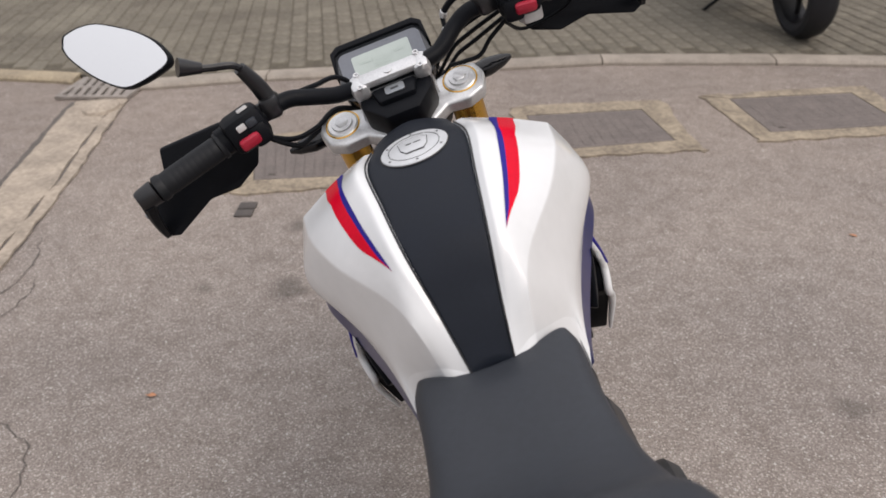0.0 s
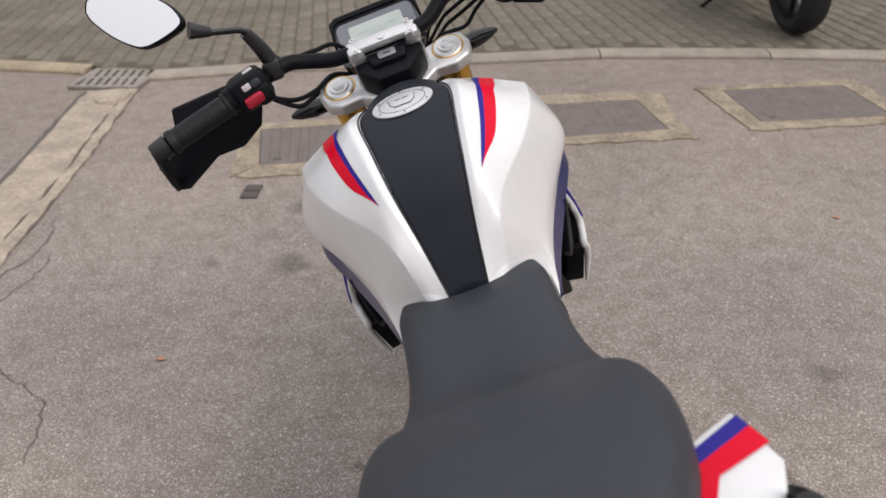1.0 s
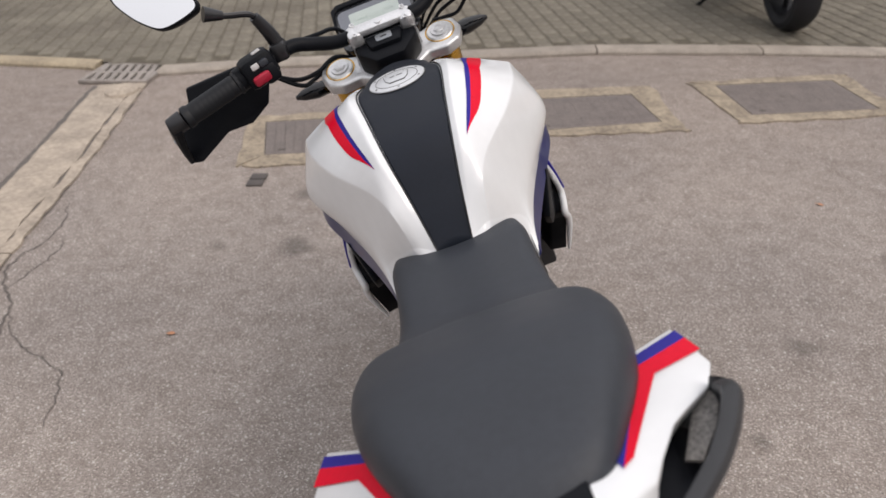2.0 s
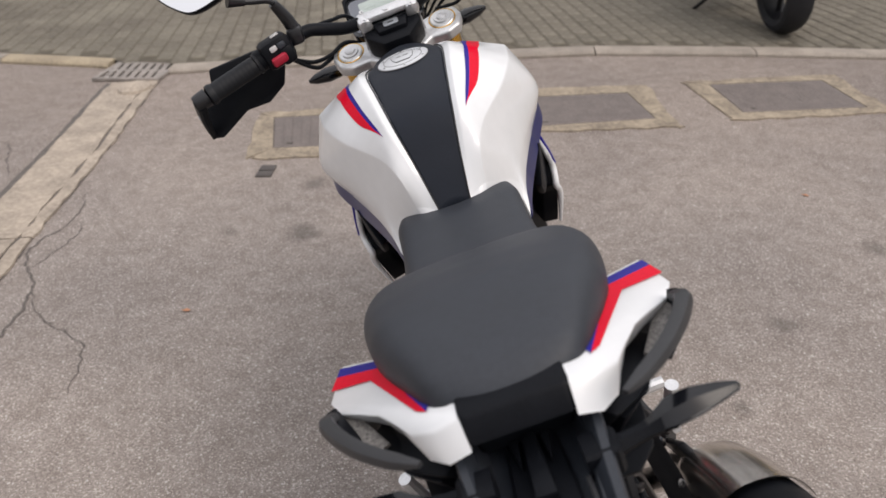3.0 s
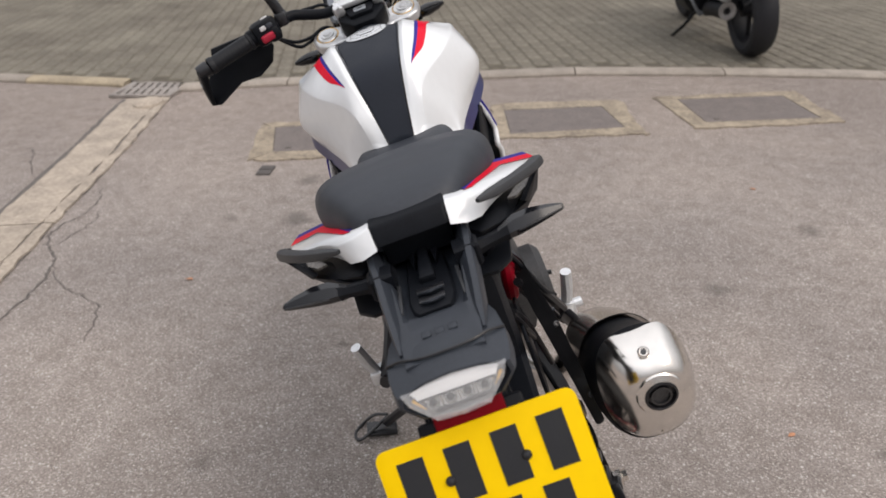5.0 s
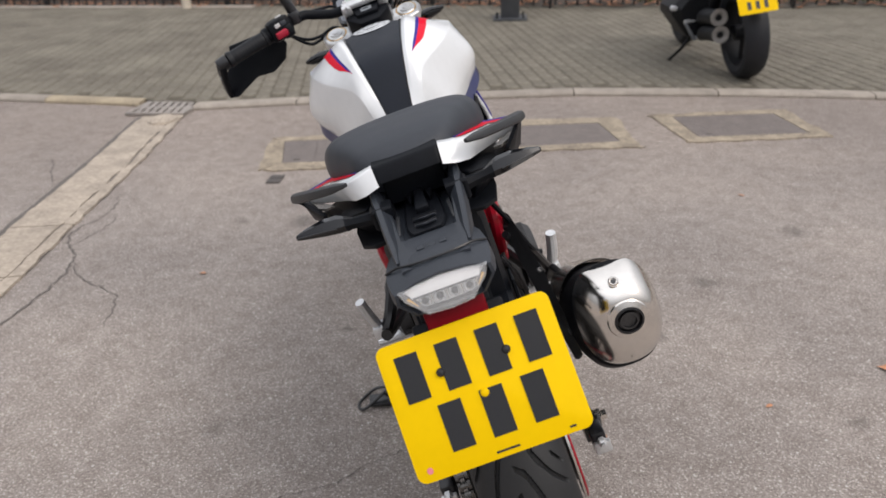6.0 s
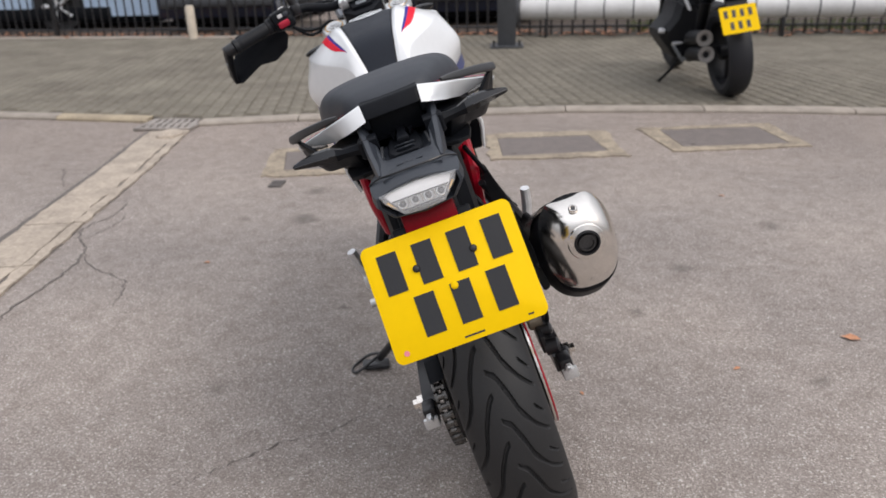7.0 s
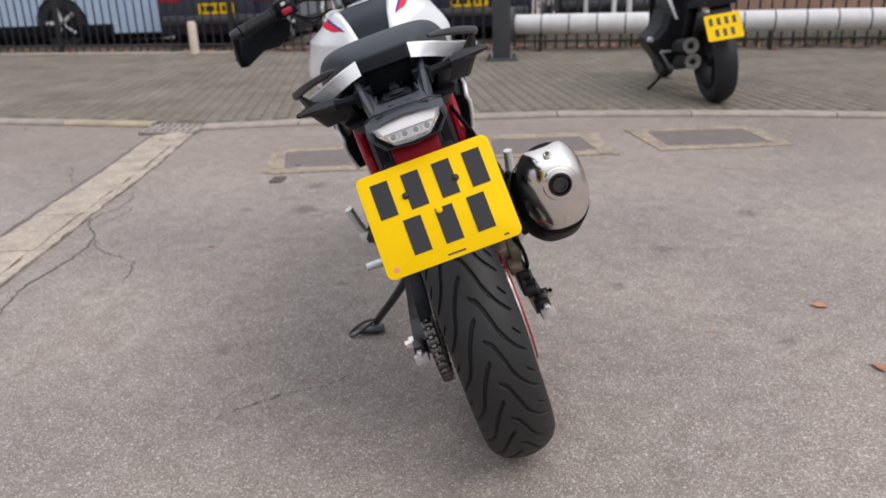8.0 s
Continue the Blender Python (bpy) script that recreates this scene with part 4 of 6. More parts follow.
EDGE_BLUE = [(.1815, .2040), (.125, .1640), (.075, .031)]
EDGE_MID = [(.1855, .1890), (.130, .1520), (.0785, .0210)]
EDGE_RED = [(.1915, .1660), (.140, .1370), (.0890, .0315)]
for flip in (False, True):
    f = mirrored if flip else (lambda q: q)
    top = [Vector(p) for p in lift(PANEL)]
    mid = sum(top, Vector()) / len(top)
    under = []
    for p in top:
        side = min(1, max(0, (p.x - .07) / .07))
        deep = Vector((-.002, -.019, -.026)).lerp(Vector((-.018, .004, -.026)), side)
        under.append(p + Vector((-.003, -.002, -.007)).lerp(deep, min(1, max(0, (.104 - p.y) / .03))))
    edge = lambda p, q, k: p + (q - p).normalized() * k
    tail = part("tail_panel", f(loft([under, [edge(p, q, .0035) for p, q in zip(top, under)], [edge(edge(p, q, .001), mid, .001) for p, q in zip(top, under)], [edge(p, mid, .0035) for p in top]])), PAINT_WHITE, bike, "white tail side panel", 40)
    part("blue_stripe", f(decal(EDGE_BLUE, EDGE_MID)), PAINT_BLUE, tail, "dark blue decal stripe")
    part("red_stripe", f(decal(EDGE_MID, EDGE_RED)), PAINT_RED, tail, "red decal stripe")
    path = [(.179, .094, .881), (.183, .086, .885), (.183, .074, .889), (.176, .057, .893), (.162, .031, .900), (.141, .000, .908), (.116, -.028, .915), (.100, -.043, .919), (.088, -.052, .921)]
    grab_rings = []
    line = spline(path, 4)
    for i, p in enumerate(line):
        s = i / (len(line) - 1)
        w = float(np.interp(s, [0, .25, .5, .8, 1], [.0055, .0086, .0080, .0068, .0028]))
        h = float(np.interp(s, [0, .25, .5, .8, 1], [.0055, .0080, .0076, .0062, .0028]))
        d = Vector((.9, .25, 0)).lerp(Vector((.72, -.62, 0)), min(1, max(0, (s - .15) / .2))).normalized()
        grab_rings.append([p + d * w * q + Vector((0, 0, h * r)) for q, r in ((-.6, -1), (.5, -1), (1, -.55), (1, .2), (.72, .8), (.1, 1), (-.8, .9), (-1, .4), (-1, -.6))])
    grab = part("grab_handle", f(loft(grab_rings)), HANDLE_GREY, bike, "dark grey plastic grab handle", 28)
    part("handle_strut", f(slab([(.184, .104, .879), (.190, .090, .887), (.189, .066, .888), (.172, .040, .886), (.148, .030, .860), (.158, .062, .842), (.176, .104, .834)], (-.006, .008, -.001), .002)), PLASTIC, grab, "black strut below the handle's end", 40)
    part("textured_plate", f(slab([(.150, .088, .862), (.176, .122, .862), (.181, .100, .864), (.166, .070, .866), (.140, .038, .868), (.128, .046, .866)], (0, .002, -.005), .001)), SPECKLED, grab, "speckled grey textured plate behind the handle")
    part("tail_under_panel", f(slab([(.160, .15, .830), (.176, .108, .834), (.164, .080, .838), (.138, .042, .846), (.108, .004, .856), (.082, -.018, .864), (.06, .0, .87), (.07, .15, .86)], (-.020, .02, -.034), .005)), PLASTIC, bike)
    part("panel_side", f(slab([(.155, .088, .846), (.120, .012, .850), (.088, -.012, .852), (.072, .010, .800), (.070, .060, .768), (.096, .10, .770), (.128, .13, .800)], (-.014, .016, .0), .004)), PLASTIC, bike, "black plastic side of the tail", 40)
part("tail_centre", slab([(-.050, .030, .921), (.050, .030, .921), (.051, -.008, .920), (.046, -.014, .918), (-.046, -.014, .918), (-.051, -.008, .920)], (0, -.014, -.023), .004), PLASTIC, bike, "black plastic tail centre piece")
part("tail_inner", box(.094, .05, .05, (0, .030, .872), .008), PLASTIC, bike)
part("under_seat_tray", box(.15, .44, .05, (0, .27, .768), .02), PLASTIC, bike)

# number-plate hanger with its cover and vents
hang = part("plate_hanger", loft([[(-w, y, z - .012), (-w * .95, y, z), (-w * .78, y, z + .001), (-w * .66, y, z + dz), (w * .66, y, z + dz), (w * .78, y, z + .001), (w * .95, y, z), (w, y, z - .012), (w * .8, y, z - h), (-w * .8, y, z - h)] for y, z, w, dz, h in (
    (.03, .864, .064, -.030, .06), (-.03, .864, .062, -.026, .055), (-.08, .858, .056, -.018, .045), (-.125, .852, .051, -.008, .04), (-.142, .850, .050, .0005, .04), (-.18, .848, .048, .001, .035), (-.222, .846, .046, .0, .03))]), PLASTIC_GREY, bike, "dark grey plastic number plate hanger", 30)
part("hanger_panel", loft([[(-w, y, z), (-w * .9, y, z + .004), (w * .9, y, z + .004), (w, y, z), (w * .9, y, z - .004), (-w * .9, y, z - .004)] for y, z, w in ((.01, .842, .025), (-.05, .846, .028), (-.11, .849, .029), (-.132, .850, .025), (-.140, .8495, .020))]), PLASTIC, hang, "black inset panel")
part("inset_ridge", slab([(-.006, .004, .862), (.006, .004, .862), (.010, -.070, .860), (-.010, -.070, .860)], (0, 0, -.010), .002), PLASTIC, hang)
part("inset_ridge", slab([(-.020, .004, .856), (-.010, .004, .858), (-.014, -.030, .854)], (0, 0, -.006), .001), PLASTIC, hang)
part("inset_ridge", slab([(.020, .004, .856), (.010, .004, .858), (.014, -.030, .854)], (0, 0, -.006), .001), PLASTIC, hang)
for y, w in ((-.092, .017), (-.114, .016)):
    part("vent_slot", slab([(-w, y + .008, .8545), (0, y + .003, .8553), (w, y + .008, .8545), (w, y - .004, .8545), (0, y - .010, .8553), (-w, y - .004, .8545)], (0, 0, -.005), .001), BLACK_METAL, hang)
    part("vent_lip", slab([(-w, y - .005, .854), (0, y - .011, .855), (w, y - .005, .854), (w * .85, y - .010, .859), (0, y - .016, .860), (-w * .85, y - .010, .859)], (0, 0, -.003), .001), PLASTIC_GREY, hang)
for sx in (-1, 1):
    part("hanger_slot", slab([(sx * .035, -.060, .8545), (sx * .040, -.060, .8545), (sx * .040, -.120, .8525), (sx * .037, -.125, .8520)], (0, 0, -.003), .0006), HANDLE_GREY, hang, "pale grey moulded slot")
part("moulded_mark", join(*[box(.010, .012, .0016, (-.015 + .015 * k, -.178, .8500), .0006, (1, 0, 0)) for k in range(3)]), PLASTIC_GREY, hang, "raised moulded maker's mark")
for sx in (-1, 1):
    part("hanger_rib", loft([[(sx * (x - w * 2.8), y, z - .010), (sx * (x - w * .7), y, z + .004), (sx * (x + w * .6), y, z + .004), (sx * (x + w), y, z), (sx * (x + w), y, z - h), (sx * (x - w * 2.8), y, z - h)] for x, y, z, w, h in ((.064, .004, .884, .004, .036), (.062, -.03, .876, .0052, .034), (.058, -.07, .867, .0056, .030), (.054, -.12, .857, .0052, .026), (.050, -.16, .849, .005, .02), (.048, -.195, .843, .002, .012))]), PLASTIC_GREY, hang, "tapered side rib", 50)

# tail light under its hood
hood_rings = []
for y, z, w, h in ((-.112, .834, .050, .024), (-.130, .838, .058, .036), (-.156, .840, .066, .046), (-.190, .844, .069, .052), (-.215, .843, .069, .052), (-.236, .837, .066, .046), (-.245, .835, .063, .042)):
    hood_rings.append([(-w, y, z - h * .45), (-w * .97, y, z - h * .12), (-w * .5, y, z + .004), (0, y, z + .007), (w * .5, y, z + .004), (w * .97, y, z - h * .12), (w, y, z - h * .45), (w * .72, y, z - h * .95), (0, y, z - h * 1.08), (-w * .72, y, z - h * .95)])
for k, y in ((.93, -.2460), (.91, -.222)):
    hood_rings.append([(x * k, y, .813 + (z - .813) * k) for x, _, z in hood_rings[6]])
part("tail_light_hood", loft(hood_rings), PLASTIC_GREY, bike, "dark grey plastic tail light hood", 40)
part("hood_seam", tube([(-.067, -.196, .8385), (-.050, -.206, .8465), (-.033, -.215, .8490), (-.016, -.219, .8500), (0, -.220, .8505), (.016, -.219, .8500), (.033, -.215, .8490), (.050, -.206, .8465), (.067, -.196, .8385)], .0016, 6, 4), BLACK_METAL, bike, "dark seam across the hood")
LAMP = [(-.057, .832), (-.030, .836), (0, .8375), (.030, .836), (.057, .832), (.053, .822), (.040, .810), (.030, .8005), (0, .7985), (-.030, .8005), (-.040, .810), (-.053, .822)]
face_y = lambda z: -.2430 - (.8375 - z) * .36
# white reflector, upper band and lens base stand in for reflected sky
lamp = part("tail_light", loft([[(x * k, face_y(z) + back, .818 + (z - .818) * k) for x, z in LAMP] for k, back in ((.96, .016), (.96, .020))]), LAMP_WHITE, bike, "white reflector of the tail light")
part("lens", loft([[(x * k, face_y(z) + d, .818 + (z - .818) * k) for x, z in LAMP] for k, d in ((1.0, .012), (1.0, -.003), (.965, -.0065), (.7, -.0085))]), LENS_CLEAR, lamp, "clear tail light lens", 30).visible_shadow = False
part("light_band", slab([(-.050, face_y(.830) + .006, .830), (0, face_y(.8345) + .006, .8345), (.050, face_y(.830) + .006, .830), (.042, face_y(.8165) + .006, .8165), (-.042, face_y(.8165) + .006, .8165)], (0, .003, 0), .0006), FROST_SKY_WHITE, lamp, "frosted upper lens band, whitened for the reflected sky")
for k in range(4):
    at = Vector((-.0285 + .019 * k, face_y(.8105) + .009, .8105))
    part("light_diode", torus(.0062, .0013, at, (0, -.92, .38), 18, 6), CHROME, lamp)
    part("diode_core", revolve([(.0044, 0), (.0034, .002), (0, .0028)], at, (0, -.92, .38), 12), HANDLE_GREY, lamp)
    part("diode_fin", box(.0016, .008, .013, at + Vector((.0095, 0, .001)), .0005), CHROME, lamp)
part("lamp_bar", box(.084, .004, .0016, (0, face_y(.8180) + .006, .8180), .0007), HANDLE_GREY, lamp)
part("lamp_bar", box(.058, .004, .0018, (0, face_y(.8030) + .006, .8030), .0008), HANDLE_GREY, lamp)
for sx in (-1, 1):
    part("amber_insert", slab([(sx * .050, face_y(.818) + .008, .818), (sx * .047, face_y(.819) + .008, .819), (sx * .038, face_y(.806) + .008, .806), (sx * .041, face_y(.809) + .008, .809)], (0, .003, 0)), ORANGE, lamp, "small amber insert")
part("rear_reflector", box(.080, .010, .034, (0, -.226, .773), .003, (-18, 0, 0)), LENS_RED, bike, "dark red rectangular rear reflector")
part("reflector_frame", box(.092, .012, .05, (0, -.217, .770), .004, (-18, 0, 0)), PLASTIC, bike)

# number plate: local frame x across, y up the plate, z out towards the rear
PLATE_TOP, PLATE_FOOT = Vector((0, -.236, .764)), Vector((0, -.3215, .612))
plate_up = (PLATE_TOP - PLATE_FOOT).normalized()
plate_m = Matrix((Vector((1, 0, 0)), plate_up, Vector((1, 0, 0)).cross(plate_up))).transposed().to_4x4()
plate_m.translation = (PLATE_TOP + PLATE_FOOT) / 2
if (plate_m.to_3x3() @ Vector((0, 0, 1))).y > 0:
    raise ValueError("plate faces forward")


plate = part("number_plate", moved(prism(rounded(.228, .176, .012), -.003, 0, .0006), plate_m), PLATE_YELLOW, bike, "yellow square rear number plate with black bars")
for cx, cy in ((-.0785, .040), (-.0255, .040), (.0275, .040), (.0795, .040), (-.046, -.032), (.008, -.032), (.062, -.032)):
    part("plate_bar", moved(box(.030, .060, .0008, (cx, cy, .0006)), plate_m), PLATE_INK, plate, "black bar")
part("maker_line", moved(box(.030, .0025, .0006, (.004, -.080, .0005)), plate_m), PLATE_INK, plate)
part("maker_line", moved(box(.008, .0025, .0006, (.088, -.080, .0005)), plate_m), PLATE_INK, plate)
for cx, cy, m_ in ((-.043, .035, PLATE_INK), (.043, .035, PLATE_INK), (0, -.006, PLATE_YELLOW)):
    part("plate_bolt", moved(revolve([(.0056, 0), (.0056, .002), (.004, .004), (0, .0048)], (cx, cy, .0006), (0, 0, 1), 16), plate_m), m_, plate, "bolt cap")
part("sticker", moved(revolve([(.004, 0), (.004, .0006), (0, .0006)], (-.096, -.074, .0003), (0, 0, 1), 14), plate_m), PINK, plate, "small pink round sticker")
part("plate_bracket", moved(box(.12, .16, .012, (0, .02, -.010), .004), plate_m), PLASTIC, bike)
part("hanger_arm", loft([[(-w, y, z), (w, y, z), (w, y + d, z - .02), (-w, y + d, z - .02)] for y, z, w, d in ((-.13, .84, .045, .03), (-.20, .80, .05, .03), (-.24, .72, .05, .03), (-.255, .68, .045, .03))]), PLASTIC, bike)

# rear turn signals
for flip in (False, True):
    f = mirrored if flip else (lambda q: q)
    hexagon = ((-1, .15), (-.45, 1), (.45, 1), (1, .15), (.55, -.85), (-.55, -.85))
    body = [[(x, yc + w * a, zc + h * b) for a, b in hexagon] for x, yc, zc, w, h in ((.098, -.040, .861, .0070, .0075), (.108, -.038, .862, .0105, .0100), (.122, -.034, .864, .0172, .0120), (.144, -.031, .865, .0160, .0110), (.170, -.030, .865, .0100, .0070), (.184, -.030, .8645, .0045, .0040), (.186, -.030, .8645, .0025, .0025))]
    sig = part("turn_signal", f(loft(body)), LENS_SMOKE, bike, "dark smoked arrow-shaped rear turn signal", 20)
    part("signal_neck", f(loft([[(x, yc + w * a, zc + h * b) for a, b in hexagon] for x, yc, zc, w, h in ((.070, -.045, .859, .0105, .0105), (.080, -.044, .860, .0085, .0085), (.100, -.041, .861, .0080, .0080), (.112, -.038, .862, .0118, .0105))])), PLASTIC, sig, "black ribbed neck", 25)
    part("stalk_base", f(loft([[(x, -.046 + w * a, .858 + w * b) for a, b in ((-1, -.8), (-.8, -1), (.8, -1), (1, -.8), (1, .8), (.8, 1), (-.8, 1), (-1, .8))] for x, w in ((.040, .016), (.068, .016), (.072, .013))])), PLASTIC, sig, "black rubber stalk base", 30)
    part("lens_edge", f(tube([(.124, -.0515, .8650), (.146, -.0490, .8665), (.170, -.0410, .8660), (.184, -.0350, .8650)], .0009, 6, 3)), HANDLE_GREY, sig)

# wheels
REAR_R, REAR_Z, FRONT_Y, AXLE_Y = .306, .3105, 1.42, .06


def wheel(name, at, radius, half, rim_r, rim_half, label, spin):
    w = new(name)
    w.parent = bike
    w.location = at
    w.rotation_euler = (spin, 0, 0)
    w["label"] = label
    part("tyre", tread_tyre(radius, half, rim_r, name == "rear_wheel"), RUBBER, w, "black road tyre with curved tread grooves", 30)
    prof_ = [(rim_r + .004, -rim_half), (rim_r + .010, -rim_half), (rim_r + .004, -rim_half + .012), (rim_r - .022, -rim_half * .5), (rim_r - .026, 0), (rim_r - .022, rim_half * .5), (rim_r + .004, rim_half - .012), (rim_r + .010, rim_half), (rim_r + .004, rim_half), (rim_r - .010, rim_half * .9), (rim_r - .034, 0), (rim_r - .010, -rim_half * .9)]
    part("rim", revolve(prof_, (0, 0, 0), (1, 0, 0), 64, cap=False), BLACK_METAL, w, "black cast wheel rim")
    for s in (-1, 1):
        part("rim_tape", torus(rim_r + .004, .0017, (s * (rim_half + .001), 0, 0), (1, 0, 0), 64, 6), FRAME_RED, w, "red rim line")
    part("hub", revolve([(.0, -.06), (.030, -.06), (.045, -.03), (.045, .03), (.030, .06), (0, .06)], (0, 0, 0), (1, 0, 0), 24), BLACK_METAL, w)
    for k in range(5):
        for off in (-.16, .16):
            a = 2 * math.pi * k / 5
            c0, c1 = Vector((0, math.cos(a + off * 1.6), math.sin(a + off * 1.6))), Vector((0, math.cos(a + off), math.sin(a + off)))
            part("spoke", tube([c0 * .035, c0.lerp(c1, .5) * (rim_r * .55), c1 * (rim_r - .02)], [.014, .011, .014], 8, 3, .8), BLACK_METAL, w)
    return w


rear_wheel = wheel("rear_wheel", (0, AXLE_Y, REAR_Z), REAR_R, .074, .216, .052, "rear wheel with wide black tyre and red rim line", 0.1)
front_wheel = wheel("front_wheel", (0, FRONT_Y, .2965), .293, .056, .216, .042, "front wheel with black tyre", 0.0)
for w, x, r, sgn in ((rear_wheel, .085, .124, 1), (front_wheel, -.066, .150, -1)):
    disc = part("brake_disc", revolve([(r, -.0022), (r, .0022), (r * .72, .0022), (r * .72, -.0022), (r, -.0022)], (x, 0, 0), (1, 0, 0), 56, cap=False), STEEL, w, "steel brake disc")
    for k in range(18):
        a = 2 * math.pi * k / 18
        part("disc_hole", revolve([(.004, -.0027), (.004, .0027)], (x, r * .86 * math.cos(a), r * .86 * math.sin(a)), (1, 0, 0), 8), BLACK_METAL, disc)
    part("disc_carrier", revolve([(r * .74, -.004), (r * .74, .004), (.03, .006), (.03, -.006)], (x - .002 * sgn, 0, 0), (1, 0, 0), 28), BLACK_METAL, w)
part("disc_line", torus(.1215, .0032, (.0878, 0, 0), (1, 0, 0), 48, 6), FRAME_RED, rear_wheel, "red line inside the disc")
part("sprocket", revolve([(.094, -.003), (.098, 0), (.094, .003), (.03, .003), (.03, -.003)], (-.100, 0, 0), (1, 0, 0), 40), IRON, rear_wheel, "steel chain sprocket")

# swing arm, chain, axle
for sx in (-1, 1):
    arm = part("swing_arm", loft([[(sx * x + a * .013, y, z + b * h) for a, b in ((-1, -1), (1, -1), (1, 1), (-1, 1))] for x, y, z, h in ((.085, .58, .37, .035), (.104, .44, .365, .032), (.124, .26, .345, .026), (.132, .11, .320, .024), (.134, .035, .310, .024), (.134, .025, .308, .018))]), BLACK_METAL, bike, "black steel swing arm leg")
    part("chain_adjuster", box(.026, .040, .044, (sx * .139, .012, .309), .005), BLACK_METAL, arm, "black chain adjuster block")
    part("adjuster_plate", box(.030, .010, .024, (sx * .141, -.010, .302), .003), ALU, arm, "silver adjuster plate")
    part("adjuster_bolt", revolve([(.008, 0), (.008, .010), (.005, .012), (.005, .018), (0, .018)], (sx * .141, -.012, .318), (0, -1, 0), 6), ALU, arm)
    part("axle_nut", revolve([(.016, 0), (.016, .014), (.010, .016), (.010, .024), (0, .024)], (sx * .146, .06, .3105), (sx, 0, 0), 6), STEEL, arm)
part("chain_guard", slab([(-.115, .31, .425), (-.115, .10, .437), (-.115, .0, .425), (-.115, -.035, .395), (-.115, .05, .400), (-.115, .31, .395)], (.030, 0, .004), .003), PLASTIC, bike, "black plastic chain guard")
link_a = join(revolve([(.0068, -.0070), (.0068, .0070)], (0, 0, 0), (1, 0, 0), 10), revolve([(.0030, -.0112), (.0030, .0112)], (0, 0, 0), (1, 0, 0), 8), box(.0024, .0185, .0130, (-.0086, 0, 0), .0038, seg=2), box(.0024, .0185, .0130, (.0086, 0, 0), .0038, seg=2))
chain = part("chain", join(tube([(-.100, .62, .40), (-.100, .36, .403), (-.100, .08, .405)], .004, 6, 2), tube([(-.100, .62, .31), (-.100, .36, .25), (-.100, .08, .212)], .004, 6, 2)), CHAIN_STEEL, bike, "oily steel drive chain")
proto = None
steps = 34
for k in range(steps):
    if k < 16:
        a = radians(95 + 165 * k / 15)
        p, tilt = (-.105, .06 + .098 * math.cos(a), .3105 + .098 * math.sin(a)), a + math.pi / 2
    elif k < 25:
        p, tilt = (-.105, .06 + .0175 * (k - 15), .407), 0
    else:
        p, tilt = (-.105, .06 + .0175 * (k - 24), .212 + .0023 * (k - 24)), .13
    if proto is None:
        proto = part("chain_link", link_a, CHAIN_STEEL, chain)
        o = proto
    else:
        o = proto.copy()
        scene.collection.objects.link(o)
    o.location, o.rotation_euler = p, (tilt, 0, 0)

for at, r in (((.128, .045, .338), .017), ((.124, .060, .370), .012), ((.140, .040, .318), .014)):
    part("axle_spacer", revolve([(0, -.012), (r, -.012), (r, .012), (r * .7, .016), (0, .016)], at, (1, -.2, 0), 14), BLACK_METAL, bike)

# rear brake caliper on its bracket
cal = part("brake_caliper", join(box(.044, .065, .066, (.104, .115, .420), .008, (25, 0, 0)), box(.026, .05, .036, (.122, .085, .432), .006, (25, 0, 0)), box(.030, .03, .03, (.112, .072, .392), .006, (25, 0, 0)), revolve([(.016, 0), (.016, .02), (.012, .024), (0, .024)], (.118, .110, .43), (1, 0, 0), 16)), BRONZE, bike, "cast bronze-grey rear brake caliper")
part("caliper_bracket", slab([(.108, .16, .38), (.108, .08, .388), (.108, .03, .372), (.108, .04, .33), (.108, .11, .32)], (.01, 0, 0), .003), BLACK_METAL, cal)
part("brake_hose", tube([(.128, .08, .455), (.137, .055, .43), (.136, .065, .385), (.128, .14, .375), (.10, .30, .42)], .0045, 8), PLASTIC, cal, "black rubber brake hose")
part("rear_hugger", loft([[(x * w, .06 + r * math.cos(radians(a)), .309 + r * math.sin(radians(a))) for x, r in ((-1, .335), (-.9, .348), (0, .352), (.9, .348), (1, .335), (.9, .340), (0, .346), (-.9, .340))] for a, w in ((20, .066), (40, .078), (65, .084), (90, .084), (112, .078))]), PLASTIC, bike, "black plastic tyre hugger", 40)

# red frame tubes
for sx in (-1, 1):
    for pts, r in (([(sx * .090, .195, .700), (sx * .090, .24, .670), (sx * .088, .32, .63), (sx * .08, .48, .56)], .014), ([(sx * .075, .15, .800), (sx * .085, .30, .78), (sx * .078, .52, .73)], .012), ([(sx * .104, .235, .785), (sx * .105, .225, .73), (sx * .102, .195, .692), (sx * .098, .20, .655), (sx * .096, .22, .62)], .0125), ([(sx * .08, .50, .73), (sx * .085, .70, .70), (sx * .08, .90, .79), (sx * .05, 1.0, .86)], .016), ([(sx * .08, .48, .56), (sx * .10, .68, .56), (sx * .09, .85, .68), (sx * .05, .98, .80)], .016), ([(sx * .092, .60, .57), (sx * .092, .74, .69)], .012)):
        part("frame_tube", tube(pts, r, 10), FRAME_RED, bike, "glossy red steel frame tube")
for pts, r in (([(.088, .22, .745), (.099, .25, .69), (.101, .30, .61), (.098, .34, .54)], .012),):
    part("frame_tube", tube(pts, r, 10), FRAME_RED, bike, "glossy red steel frame tube")
